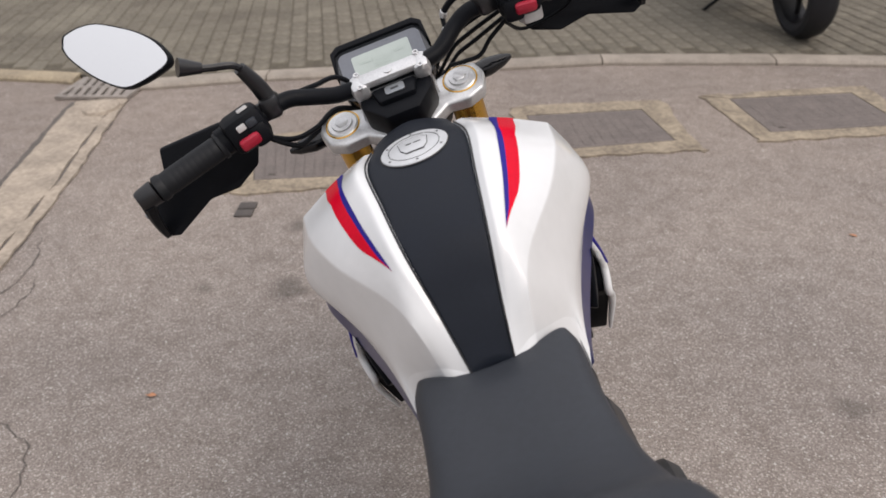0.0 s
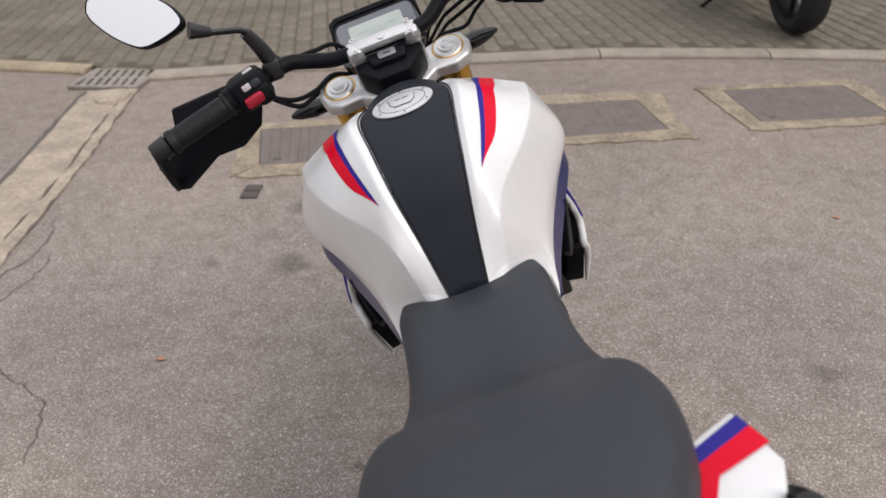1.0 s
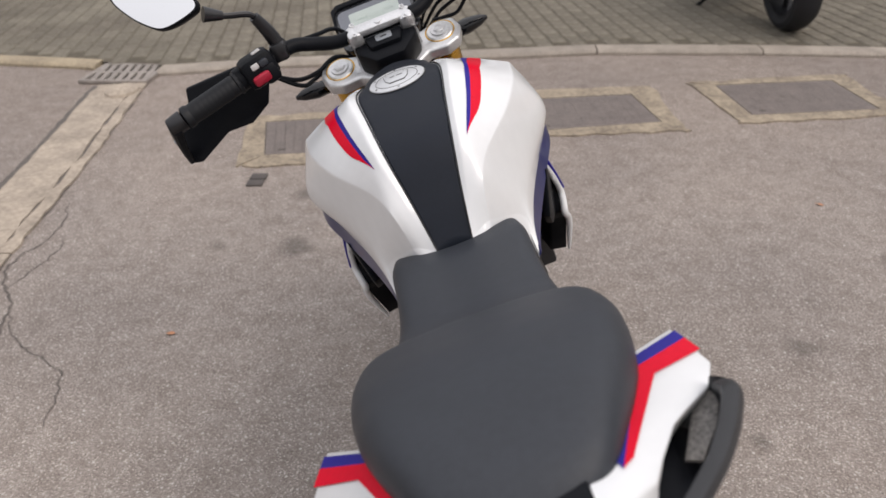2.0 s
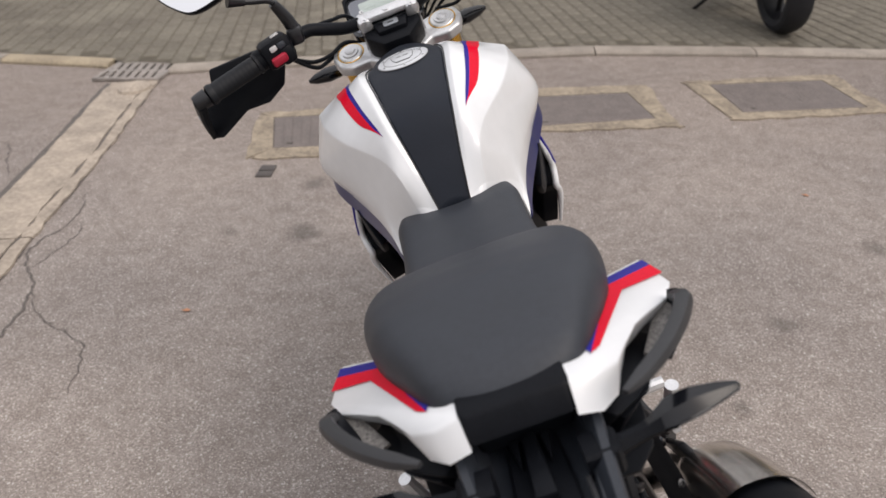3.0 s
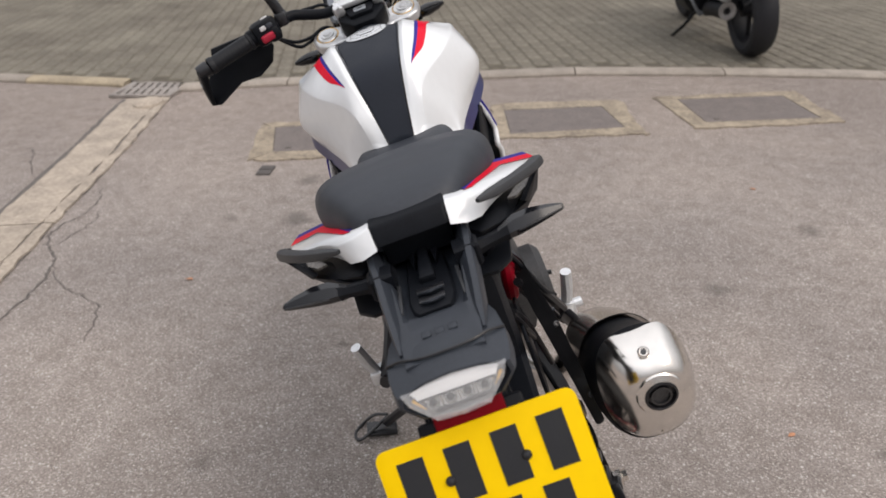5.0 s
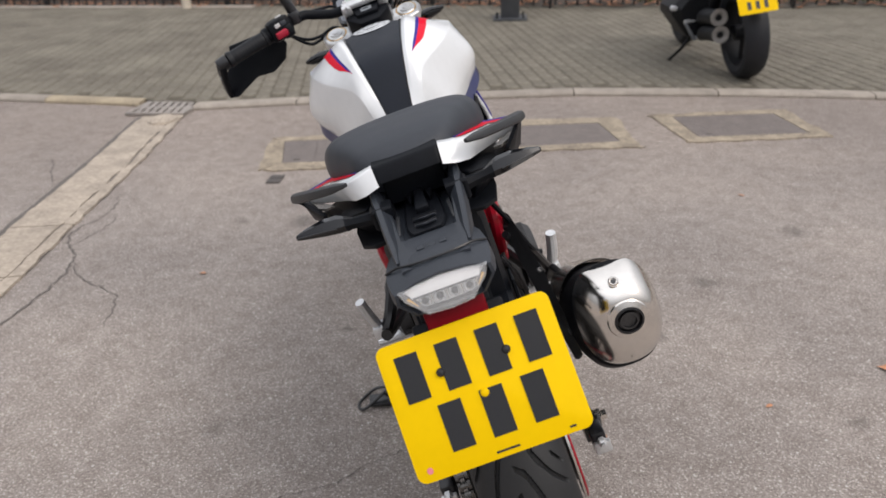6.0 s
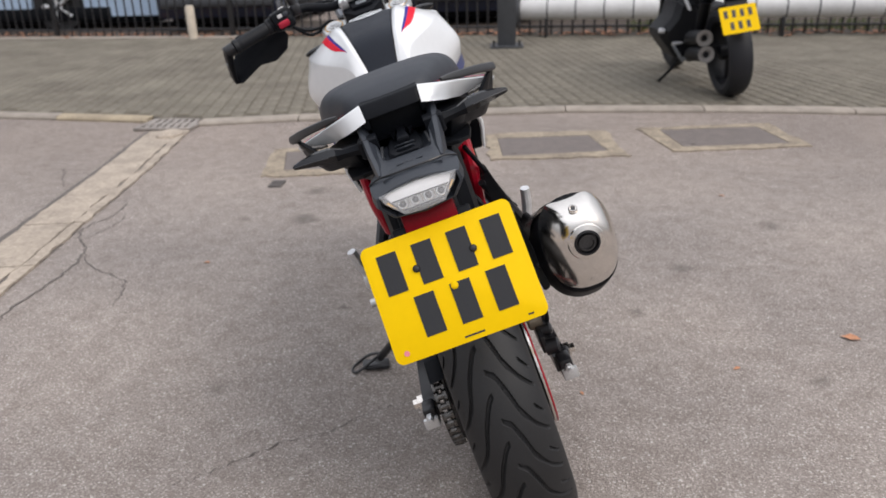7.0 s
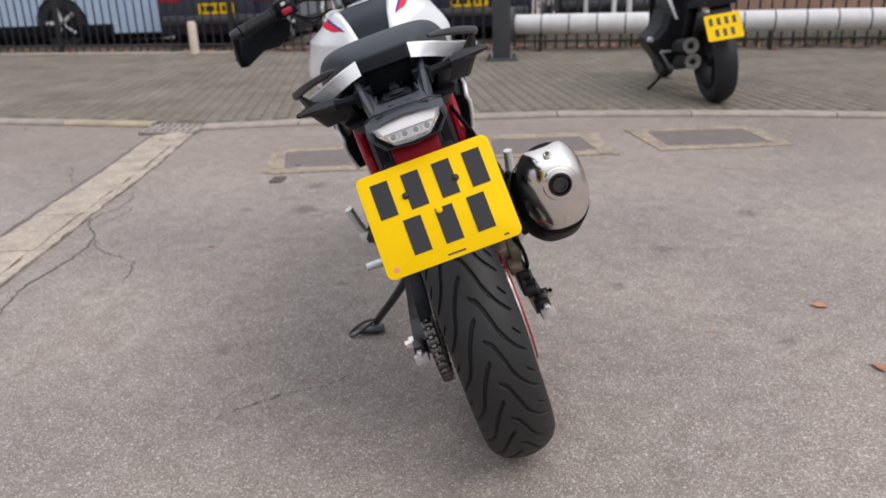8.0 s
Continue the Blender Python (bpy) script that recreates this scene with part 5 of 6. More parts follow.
for flip in (False, True):
    f = mirrored if flip else (lambda q: q)
    part("splash_cover", f(slab([(.045, -.045, .822), (.084, -.040, .816), (.106, -.010, .810), (.116, .06, .806), (.118, .17, .800), (.05, .17, .812)], (0, .004, -.008), .002)), PLASTIC, bike)
part("rear_inner_guard", box(.166, .26, .20, (0, .13, .705), .03), PLASTIC, bike)
part("guard_side", slab([(.092, .02, .655), (.094, .15, .640), (.100, .24, .600), (.102, .22, .50), (.098, .12, .47), (.094, .04, .53)], (-.006, 0, 0), .002), PLASTIC, bike, "black inner side of the rear guard")
part("battery_box", box(.16, .26, .17, (0, .40, .66), .03), PLASTIC, bike)
part("shock_absorber", tube([(0, .34, .70), (0, .42, .44)], .03, 14, smooth=False), BLACK_METAL, bike)

# engine, radiator and shrouds
eng = part("engine", join(box(.30, .30, .22, (0, .68, .40), .05), box(.22, .20, .26, (0, .80, .56), .04, (-10, 0, 0)), revolve([(.085, 0), (.085, .03), (.07, .045), (0, .045)], (.145, .62, .38), (1, 0, 0), 28), revolve([(.075, 0), (.075, .03), (.06, .04), (0, .04)], (-.145, .60, .38), (-1, 0, 0), 28)), ENGINE, bike, "dark grey cast engine block")
for k in range(6):
    part("cooling_rib", box(.235, .215, .006, (0, .80, .47 + .035 * k), .002, (-10, 0, 0)), ENGINE, eng)
part("radiator", box(.33, .03, .24, (0, .985, .585), .008, (-12, 0, 0)), BLACK_METAL, bike)
for flip in (False, True):
    f = mirrored if flip else (lambda q: q)
    RIM = [(.196, .848, .744), (.206, .864, .704), (.214, .880, .664), (.211, .868, .640), (.208, .862, .626), (.213, .876, .606), (.212, .884, .584), (.207, .893, .555), (.201, .903, .522)]
    rim = [Vector((x - .012, y, z)) for x, y, z in RIM]
    shroud = part("radiator_shroud", f(slab([p + Vector((-.004, .004, 0)) for p in rim] + [Vector(p) for p in ((.178, .975, .520), (.170, 1.02, .60), (.176, .99, .72), (.188, .90, .755))], (-.03, .01, 0), .003)), PLASTIC, bike, "black plastic radiator shroud", 40)
    part("shroud_trim", f(tube(rim, [.004, .006, .0065, .0065, .0065, .0065, .006, .005, .003], 10, 4)), PAINT_WHITE, shroud, "white shroud edge trim", 50)
    part("shroud_stripe", f(tube([p + Vector((.005, 0, .002)) for p in rim[:3]], .0035, 8, 4)), PAINT_BLUE, shroud, "blue stripe")
    part("inner_shroud", f(slab([(.180, .80, .755), (.188, .85, .735), (.188, .872, .67), (.180, .86, .635), (.164, .80, .650), (.156, .74, .70)], (-.012, .01, 0), .003)), PLASTIC, shroud)
    part("trim_bolt", f(revolve([(.006, 0), (.006, .002), (0, .003)], (.1895, .835, .715), (1, -.35, .2), 12)), ALU, shroud)
    part("side_cover", f(slab([(.104, .64, .755), (.100, .50, .765), (.098, .40, .775), (.096, .36, .72), (.098, .46, .62), (.108, .60, .62), (.118, .66, .66)], (-.012, 0, 0), .004)), PLASTIC, bike, "black plastic side cover", 40)

# footrests and their brackets
for sx in (-1, 1):
    hanger = part("footrest_bracket", join(tube([(sx * .11, .40, .60), (sx * .15, .31, .53), (sx * .172, .29, .50)], [.016, .013, .013], 8), tube([(sx * .11, .50, .48), (sx * .15, .36, .48), (sx * .172, .27, .50)], [.014, .012, .012], 8)), BLACK_METAL, bike, "black footrest bracket")
    part("passenger_footrest", tube([(sx * .184, .300, .508), (sx * .192, .292, .545), (sx * .197, .284, .582)], [.010, .011, .010], 10), ALU, hanger, "folded-up silver passenger footrest")
    part("footrest_clamp", box(.03, .035, .028, (sx * .182, .302, .500), .005), ALU, hanger)
    part("rider_footrest", tube([(sx * .14, .56, .33), (sx * .20, .55, .335), (sx * .24, .55, .335)], [.012, .012, .011], 10), ALU, bike, "silver rider footrest")
    part("foot_lever", tube([(sx * .16, .52, .35), (sx * .175, .62, .33), (sx * .175, .70, .34), (sx * .21, .70, .34)], .006, 8), IRON, bike)
part("heel_guard", slab([(.148, .46, .50), (.148, .40, .52), (.148, .34, .46), (.148, .42, .36), (.148, .50, .36)], (.006, 0, 0), .002), BLACK_METAL, bike)

for pts, r in (([(.108, .17, .665), (.128, .20, .61), (.155, .24, .53)], .007), ([(.116, .19, .675), (.140, .22, .61), (.172, .27, .52)], .009), ([(.086, .09, .665), (.102, .14, .60), (.12, .20, .47)], .005), ([(.082, .06, .680), (.090, .08, .65), (.105, .16, .56)], .005)):
    part("hanger_rod", tube(pts, r, 8), BLACK_METAL, bike, "black steel hanger rod")
for at in ((.13, .20, .585), (.15, .22, .56)):
    part("frame_bolt", revolve([(.0034, 0), (.0034, .003), (.002, .0036), (0, .0036)], at, (.5, -.8, .4), 10), PLASTIC_GREY, bike, "dark bolt")

part("exhaust_bracket", slab([(.112, .22, .70), (.128, .19, .69), (.148, .11, .61), (.158, .04, .52), (.160, .010, .480), (.151, .012, .480), (.140, .06, .54), (.122, .14, .63)], (-.008, 0, -.006), .003), BLACK_METAL, bike, "black exhaust and footrest bracket")
for at in ((.140, .10, .612), (.152, .03, .52)):
    part("bracket_bolt", revolve([(.0052, 0), (.0052, .003), (.003, .004), (.003, .002), (0, .002)], at, (.4, -.75, .5), 12), IRON, bike, "dark steel bolt")
part("bracket_hose", tube([(.098, .15, .75), (.126, .19, .67), (.148, .22, .60), (.165, .26, .56)], .0045, 8), PLASTIC, bike, "black rubber hose")

# side stand
FOOT = BIKE.inverted() @ Vector((.06, .41, .012))
stand = part("side_stand", tube([(-.10, .50, .33), (-.18, .55, .24), FOOT + Vector((.02, -.01, .02))], [.014, .012, .011], 10), BLACK_METAL, bike, "black steel side stand")
part("stand_foot", moved(box(.075, .05, .008, (0, 0, 0), .003), Matrix.Translation(FOOT) @ pose(0, 0, 0, 0, 17.48, 0)), BLACK_METAL, stand)
part("stand_loop", tube([FOOT + Vector(p) for p in ((.02, .01, .02), (-.05, -.03, .012), (-.065, .01, .008), (-.02, .05, .008), (.02, .03, .012))], .004, 8), IRON, stand, "wire toe loop")

# exhaust: stainless end can on the right-hand side
def oval(c, wx, wz, tilt, n=40, p=2.4, flat_top=1.0):
    out = []
    for k in range(n):
        a = 2 * math.pi * k / n
        ca, sa = math.cos(a), math.sin(a)
        x, z = wx * math.copysign(abs(ca) ** (2 / p), ca), wz * math.copysign(abs(sa) ** (2 / p), sa)
        z = min(z, wz * flat_top)
        out.append(Vector(c) + Vector((x, z * tilt, z)))
    return out


CAN = [((.227, -.100, .592), .029, .030, .0), ((.227, -.099, .592), .033, .034, .0), ((.2265, -.095, .590), .042, .047, .04), ((.2255, -.085, .586), .051, .061, .10), ((.2245, -.070, .580), .0572, .076, .14), ((.2245, -.055, .576), .0625, .083, .16), ((.2240, -.042, .573), .065, .086, .17)]
can = part("silencer", loft([oval((.227, -.0995, .592), .0212, .0212, 0, 48, 2.0)] + [oval(*r, 48, p, q) for r, p, q in zip(CAN, (2.0, 2.0, 2.1, 2.2, 2.3, 2.4, 2.5), (1, .99, .95, .91, .89, .90, .91))], cap=False), POLISHED, bike, "polished stainless steel exhaust end can", 40)
SLEEVE = [((.2224, -.046, .571), .056, .078, .17), ((.2236, -.041, .568), .0650, .0880, .17), ((.2230, -.034, .563), .0652, .0885, .17), ((.220, .0, .541), .0640, .0915, .16), ((.217, .04, .523), .063, .090, .16), ((.212, .10, .503), .060, .083, .2), ((.205, .16, .488), .051, .066, .3), ((.198, .20, .480), .034, .045, .36)]
part("sleeve", loft([oval(*r) for r in SLEEVE]), PLASTIC, can, "matt black silencer sleeve", 40)
part("heat_shield", thick(loft([[p for k, p in enumerate(oval(c, wx, wz, t)) if 3 <= k <= 17] for c, wx, wz, t in (((.216, .052, .517), .068, .099, .15), ((.213, .085, .508), .066, .091, .2), ((.209, .12, .499), .064, .083, .26), ((.203, .165, .488), .056, .070, .32), ((.199, .19, .482), .046, .055, .36))], closed=False), (0, 0, -.002)), STEEL, can, "brushed steel heat shield", 40)
OUTLET = (.227, -.101, .592)
part("outlet", revolve([(.0215, .0), (.0225, .006), (.0195, .007), (.0180, .004), (.0180, -.05), (.0, -.05)], OUTLET, (0, -1, .0), 32), BLACK_METAL, can, "black round exhaust outlet")
part("outlet_collar", loft([oval((.227, -.101 - d, .592), q, q, 0, 40, 2.0) for q, d in ((.0214, .0), (.0216, .0040), (.0226, .0042), (.0305, .0012), (.0322, -.0008), (.0328, -.006))], cap=False), POLISHED, can, "bevelled steel outlet collar", 25)
part("outlet_ring", revolve([(.0135, .003), (.0145, .006), (.0115, .006), (.0115, -.03), (0, -.03)], OUTLET, (0, -1, 0), 28), IRON, can)
for at, ax in (((.2245, -.0765, .6465), (0, -.62, .78)), ((.2245, -.0840, .5165), (0, -.78, -.62))):
    bolt = part("end_bolt", revolve([(.0078, -.006), (.0078, .001), (.0060, .003), (.0050, .003), (.0046, .0005), (0, .0005)], at, ax, 20), STEEL, can, "silver bolt")
    part("bolt_socket", revolve([(.0042, .0008), (.0042, .0014), (0, .0014)], at, ax, 6), IRON, can)
part("exhaust_pipe", tube([(.196, .20, .485), (.185, .27, .44), (.15, .34, .35), (.11, .48, .22), (.05, .72, .19), (0, .92, .30), (0, .93, .52)], [.026, .024, .024, .024, .024, .022, .022], 14), STEEL, bike, "steel exhaust header pipe")
part("silencer_hanger", slab([(.165, .20, .56), (.19, .16, .53), (.18, .22, .49), (.16, .27, .50)], (.012, 0, .004), .003), BLACK_METAL, can)

# forks, yokes, headlight
RAKE = Vector((0, -math.sin(radians(25)), math.cos(radians(25))))
PIVOT = Vector((0, 1.03, .95))


def steered(p, deg):
    return Matrix.Translation(PIVOT) @ Matrix.Rotation(radians(deg), 4, RAKE) @ Matrix.Translation(-PIVOT) @ Vector(p)


def turned(vf):
    """The right-hand half, swung forward by the steering lock."""
    return [steered(p, 13 * min(1, max(0, (abs(p[0]) - .05) / .08))) for p in vf[0]], vf[1]


for sx in (-1, 1):
    top = Vector((sx * .097, 1.045, .968))
    fork = part("fork_leg", tube([top, top - RAKE * .42], .026, 20, smooth=False), GOLD, bike, "gold anodised upside-down fork leg")
    part("fork_slider", tube([top - RAKE * .40, top - RAKE * .72], .019, 16, smooth=False), STEEL, fork)
    part("axle_clamp", tube([top - RAKE * .66, top - RAKE * .75], .027, 14, smooth=False), BLACK_METAL, fork)
    part("fork_cap", revolve([(.0255, -.004), (.0255, .001), (.023, .003), (.017, .003), (.016, .006), (0, .006)], top, RAKE, 28), ALU, fork, "silver fork cap")
    part("cap_ring", torus(.0262, .0020, top - RAKE * .0005, RAKE, 28, 8), GOLD, fork, "gold ring")
    part("cap_nut", revolve([(.0105, 0), (.0105, .003), (.008, .0042), (0, .0042)], top + RAKE * .005, RAKE, 6), ALU, fork)
yoke_m = Matrix.Translation((0, 1.045, .955)) @ pose(0, 0, 0, 25, 0, 0)
YOKE = [(-.136, .004), (-.128, .030), (-.100, .038), (-.06, .024), (0, .028), (.06, .024), (.100, .038), (.128, .030), (.136, .004), (.126, -.026), (.10, -.038), (.066, -.034), (.03, -.06), (-.03, -.06), (-.066, -.034), (-.10, -.038), (-.126, -.026)]
yoke = part("top_yoke", moved(prism(YOKE, -.012, .012, .005), yoke_m), ALU, bike, "silver cast aluminium top fork yoke", 50)
part("lower_yoke", moved(prism(YOKE, -.015, .015, .005), Matrix.Translation((0, 1.118, .80)) @ pose(0, 0, 0, 25, 0, 0)), BLACK_METAL, bike)
part("steering_nut", moved(revolve([(.018, 0), (.018, .010), (.012, .013), (0, .013)], (0, -.022, .012), (0, 0, 1), 8), yoke_m), STEEL, yoke)
lock = part("ignition_lock", moved(join(prism([(-.058, -.004), (.058, -.004), (.056, -.026), (.026, -.060), (-.026, -.060), (-.056, -.026)], .008, .058, .007), prism([(-.036, -.006), (.036, -.006), (.028, -.036), (-.028, -.036)], .05, .068, .005)), yoke_m), PLASTIC, bike, "black ignition lock housing", 40)
part("key_plate", moved(prism(rounded(.030, .016, .004), .068, .0700, .0006), yoke_m @ Matrix.Translation((0, -.020, 0))), GREY_METAL, lock, "silver key plate")
part("key_slot", moved(box(.012, .003, .001, (0, -.020, .0702)), yoke_m), IRON, lock)
for sx in (-1, 1):
    part("handlebar_riser", moved(loft([[(sx * .046 + a * w, .012 + b * .017, z) for a, b in ((-1, -1), (1, -1), (1, 1), (-1, 1))] for z, w in ((.012, .016), (.03, .013), (.05, .013), (.062, .014))]), yoke_m), ALU, yoke, "silver handlebar riser")
clamp = part("handlebar_clamp", moved(join(box(.100, .024, .015, (0, .006, .0765), .005), box(.028, .036, .030, (-.048, .005, .0690), .010), box(.028, .036, .030, (.048, .005, .0690), .010)), yoke_m), ALU, bike, "silver handlebar clamp", 40)
for sx in (-1, 1):
    for y in (-.004, .024):
        part("clamp_bolt", moved(revolve([(.0045, -.004), (.0045, .0012), (.0028, .0012), (.0028, -.001), (0, -.001)], (sx * .047, y - .006, .0842), (0, 0, 1), 12), yoke_m), ALU, clamp)
part("clamp_badge", moved(revolve([(.007, 0), (.007, .002), (0, .002)], (0, .005, .0838), (0, 0, 1), 16), yoke_m), ALU, clamp, "small round dark badge")

# instrument panel
dash_m = Matrix.Translation((-.004, 1.130, 1.008)) @ pose(0, 0, 0, 40, 0, 0)
dash = part("instrument_panel", moved(prism([(x, y) for x, y in rounded(.156, .098, .018)], -.028, .004, .004), dash_m), BEZEL, bike, "black instrument panel with grey liquid-crystal screen", 40)
part("screen", moved(prism(rounded(.098, .056, .004), .004, .0052), dash_m), LCD, dash, "pale green-grey liquid-crystal screen")
part("screen_surround", moved(prism(rounded(.140, .080, .012), .003, .0046), dash_m), DASH_FACE, dash)
for x, y, w, h in ((-.028, .012, .02, .006), (0, .004, .03, .014), (.030, .012, .016, .006), (0, -.018, .07, .005)):
    part("screen_segment", moved(box(w, h, .0004, (x, y, .0054)), dash_m), LCD_INK, dash)
part("dash_cowl", moved(prism([(-.081, .00), (-.079, .046), (-.066, .056), (.066, .056), (.079, .046), (.081, .00), (.072, .040), (.062, .046), (-.062, .046), (-.072, .040)], -.03, .010, .002), dash_m), PLASTIC, dash)
lamp_m = Matrix.Translation((0, 1.22, .90))
head = part("headlight", moved(loft([[(.09 * w * math.cos(2 * math.pi * k / 24), y, .085 * w * math.sin(2 * math.pi * k / 24)) for k in range(24)] for y, w in ((-.09, .6), (-.05, .9), (.02, 1.0), (.045, .97))]), lamp_m), PLASTIC, bike, "black headlight shell")
part("lens", moved(revolve([(.082, 0), (.07, .02), (.03, .032), (0, .034)], (0, .04, 0), (0, 1, 0), 28), lamp_m), CHROME, head)
part("front_mudguard", loft([[(x * .062, FRONT_Y + r * math.cos(radians(a)), .301 + r * math.sin(radians(a))) for x, r in ((-1, .305), (-.8, .322), (0, .330), (.8, .322), (1, .305), (.8, .315), (0, .323), (-.8, .315))] for a in range(40, 151, 11)]), PAINT_WHITE, bike, "white front mudguard", 50)
for sx in (-1, 1):
    fs = part("front_turn_signal", (lambda q: ([steered(p, 6) for p in q[0]], q[1]) if sx > 0 else q)(loft([[Vector((sx * x, 1.185 + w * math.cos(2 * math.pi * k / 10), .906 + h * math.sin(2 * math.pi * k / 10))) for k in range(10)] for x, w, h in ((.130, .006, .008), (.146, .016, .014), (.172, .020, .016), (.200, .013, .011), (.216, .004, .004))])), LENS_SMOKE, bike, "dark smoked front turn signal", 50)
    part("stalk", tube([(sx * .06, 1.17, .910), (sx * .135, 1.185, .906)], .009, 8, smooth=False), PLASTIC, fs)

# handlebar with grips, switches, levers, guards, mirrors
BAR = [(.0, 1.022, 1.022), (.05, 1.022, 1.022), (.085, 1.026, 1.022), (.125, 1.028, 1.034), (.155, 1.022, 1.044), (.19, 1.005, 1.042), (.25, .981, 1.033), (.380, .942, 1.012)]
turned_bar = tube([(-x, y, z) for x, y, z in BAR[::-1]] + turned((BAR[1:], []))[0], .0125, 14)
part("handlebar", turned_bar, PLASTIC, bike, "black tapered handlebar")
G0, G1 = Vector((.258, .978, 1.031)), Vector((.368, .945, 1.014))
gd = (G1 - G0).normalized()
for flip in (False, True):
    f = mirrored if flip else turned
    gl = (G1 - G0).length
    ribs = [(.0175, 0), (.0205, .002), (.0205, .007), (.0175, .009)]
    for k in range(9):
        ribs += [(.0181, .012 + k * .009), (.01835, .0135 + k * .009), (.01835, .0185 + k * .009), (.0181, .020 + k * .009)]
    ribs += [(.0178, gl - .016), (.020, gl - .012), (.020, gl - .004), (.012, gl)]
    grip = part("hand_grip", f(revolve(ribs, G0, gd, 24)), GRIP_RUBBER, bike, "black ribbed rubber hand grip", 30)
    part("bar_end", f(revolve([(.0180, 0), (.0180, .003), (.0165, .024), (.0145, .028), (0, .0285)], G1, gd, 24)), BLACK_METAL, grip, "black bar end weight")
    sw_m = Matrix.Translation((.222, .992, 1.038)) @ Vector((1, 0, 0)).rotation_difference(gd).to_matrix().to_4x4()
    sw = part("switch_housing", f(moved(join(box(.062, .052, .054, (0, -.004, .0), .012), box(.03, .05, .035, (-.012, -.010, -.012), .008), revolve([(.021, 0), (.021, .014), (.018, .016)], (.028, 0, 0), (1, 0, 0), 20)), sw_m)), PLASTIC, bike, "black handlebar switch housing", 40)
    part("switch_button", f(moved(box(.016, .010, .012, (-.010, -.030, .010), .003), sw_m)), PLASTIC_GREY, sw)
    part("switch_symbol", f(moved(box(.017, .011, .005, (-.010, -.012, .0275), .002), sw_m)), SWITCH_WHITE, sw, "light grey switch symbol")
    part("switch_symbol", f(moved(box(.014, .005, .010, (.006, -.0300, .011), .002), sw_m)), SWITCH_WHITE, sw, "light grey switch symbol")
    part("red_switch", f(moved(box(.032, .012, .018, (.006, -.034, -.011), .005, (20, 0, 0)), sw_m)), SWITCH_RED, sw, "red switch")
    part("lever_clamp", f(box(.030, .040, .034, (.178, 1.012, 1.048), .008)), BLACK_METAL, bike)
    part("hand_lever", f(tube([(.185, 1.035, 1.045), (.225, 1.055, 1.036), (.30, 1.035, 1.018), (.385, 1.002, .998), (.40, .998, .996)], [.009, .008, .007, .007, .009], 8, 6, .7)), BLACK_METAL, bike, "black hand lever")
    GUARD = [(.245, 1.060, 1.030), (.275, 1.062, 1.036), (.372, 1.055, 1.034), (.382, 1.050, 1.00), (.425, 1.025, .945), (.415, 1.005, .917), (.392, 1.000, .913), (.330, 1.025, .940), (.285, 1.040, .935), (.245, 1.052, .955), (.228, 1.058, .99)]
    part("hand_guard", f(slab(GUARD, (0, .010, .001), .003)), PLASTIC, bike, "black plastic hand guard", 40)
    across = Vector((.16, .60, -.78)).cross(gd).normalized()
    arm = [[Vector(c) + gd * (a * w) + across * (b * h) for a, b in ((-1, -.7), (-.6, -1), (.6, -1), (1, -.7), (1, .7), (.6, 1), (-.6, 1), (-1, .7))] for c, w, h in (((.386, .938, 1.009), .010, .0155), ((.397, .960, .980), .008, .0150), ((.405, .982, .952), .0065, .0140), ((.411, 1.004, .926), .005, .011))]
    mount = part("guard_mount", f(loft(arm)), PLASTIC, bike, "black hand guard bracket", 30)
    part("mount_screw", f(revolve([(.0042, 0), (.0042, .002), (0, .0026)], Vector((.397, .960, .980)) + gd * .0072, gd, 10)), GREY_METAL, mount)
    # mirror on its stem
    stem = part("mirror_stem", f(join(tube([(.176, 1.012, 1.052), (.182, 1.008, 1.085), (.192, .998, 1.118)], [.0135, .0125, .0095], 12), tube([(.190, 1.000, 1.114), (.198, .994, 1.126), (.225, .986, 1.136), (.250, .978, 1.146)], .0052, 8), tube([(.236, .983, 1.141), (.262, .972, 1.156)], [.0075, .0135], 12, smooth=False))), BLACK_METAL, bike, "black mirror stem")
    part("stem_nut", f(revolve([(.011, 0), (.011, .012), (0, .012)], (.178, 1.012, 1.058), (0, 0, 1), 6)), BLACK_METAL, stem)
    MIR = [(.3876, 1.231), (.381, 1.243), (.3736, 1.2457), (.3541, 1.2477), (.3307, 1.2444), (.3036, 1.2316), (.2811, 1.2183), (.264, 1.2027), (.2549, 1.1875), (.2534, 1.1768), (.2613, 1.1704), (.2818, 1.1651), (.304, 1.1617), (.3222, 1.1618), (.3379, 1.1688), (.359, 1.1857), (.3751, 1.2046), (.3847, 1.2194)]
    ring = [Vector((p.x, p.y, 0)) for p in spline([Vector((x, z, 0)) for x, z in MIR + MIR[:1]], 4)[:-1]]
    mc = Vector((.312, 1.203, 0))
    n_ = Vector((.09, -.87, .48)).normalized()
    tilt_y = lambda x, z: .955 + (z - 1.203) * .55 + (x - .312) * .107
    layer = lambda k, back: [Vector((mc.x + (p.x - mc.x) * k, tilt_y(mc.x + (p.x - mc.x) * k, mc.y + (p.y - mc.y) * k), mc.y + (p.y - mc.y) * k)) - n_ * back for p in ring]
    mir = part("mirror", f(loft([layer(.985, -.003), layer(1.0, .0), layer(1.0, .008), layer(.88, .026), layer(.5, .034)])), PLASTIC, bike, "black mirror housing", 50)
    part("mirror_glass", f(loft([layer(.945, -.0028), layer(.945, -.0042)])), MIRROR, mir, "mirror glass reflecting pale sky", 30)
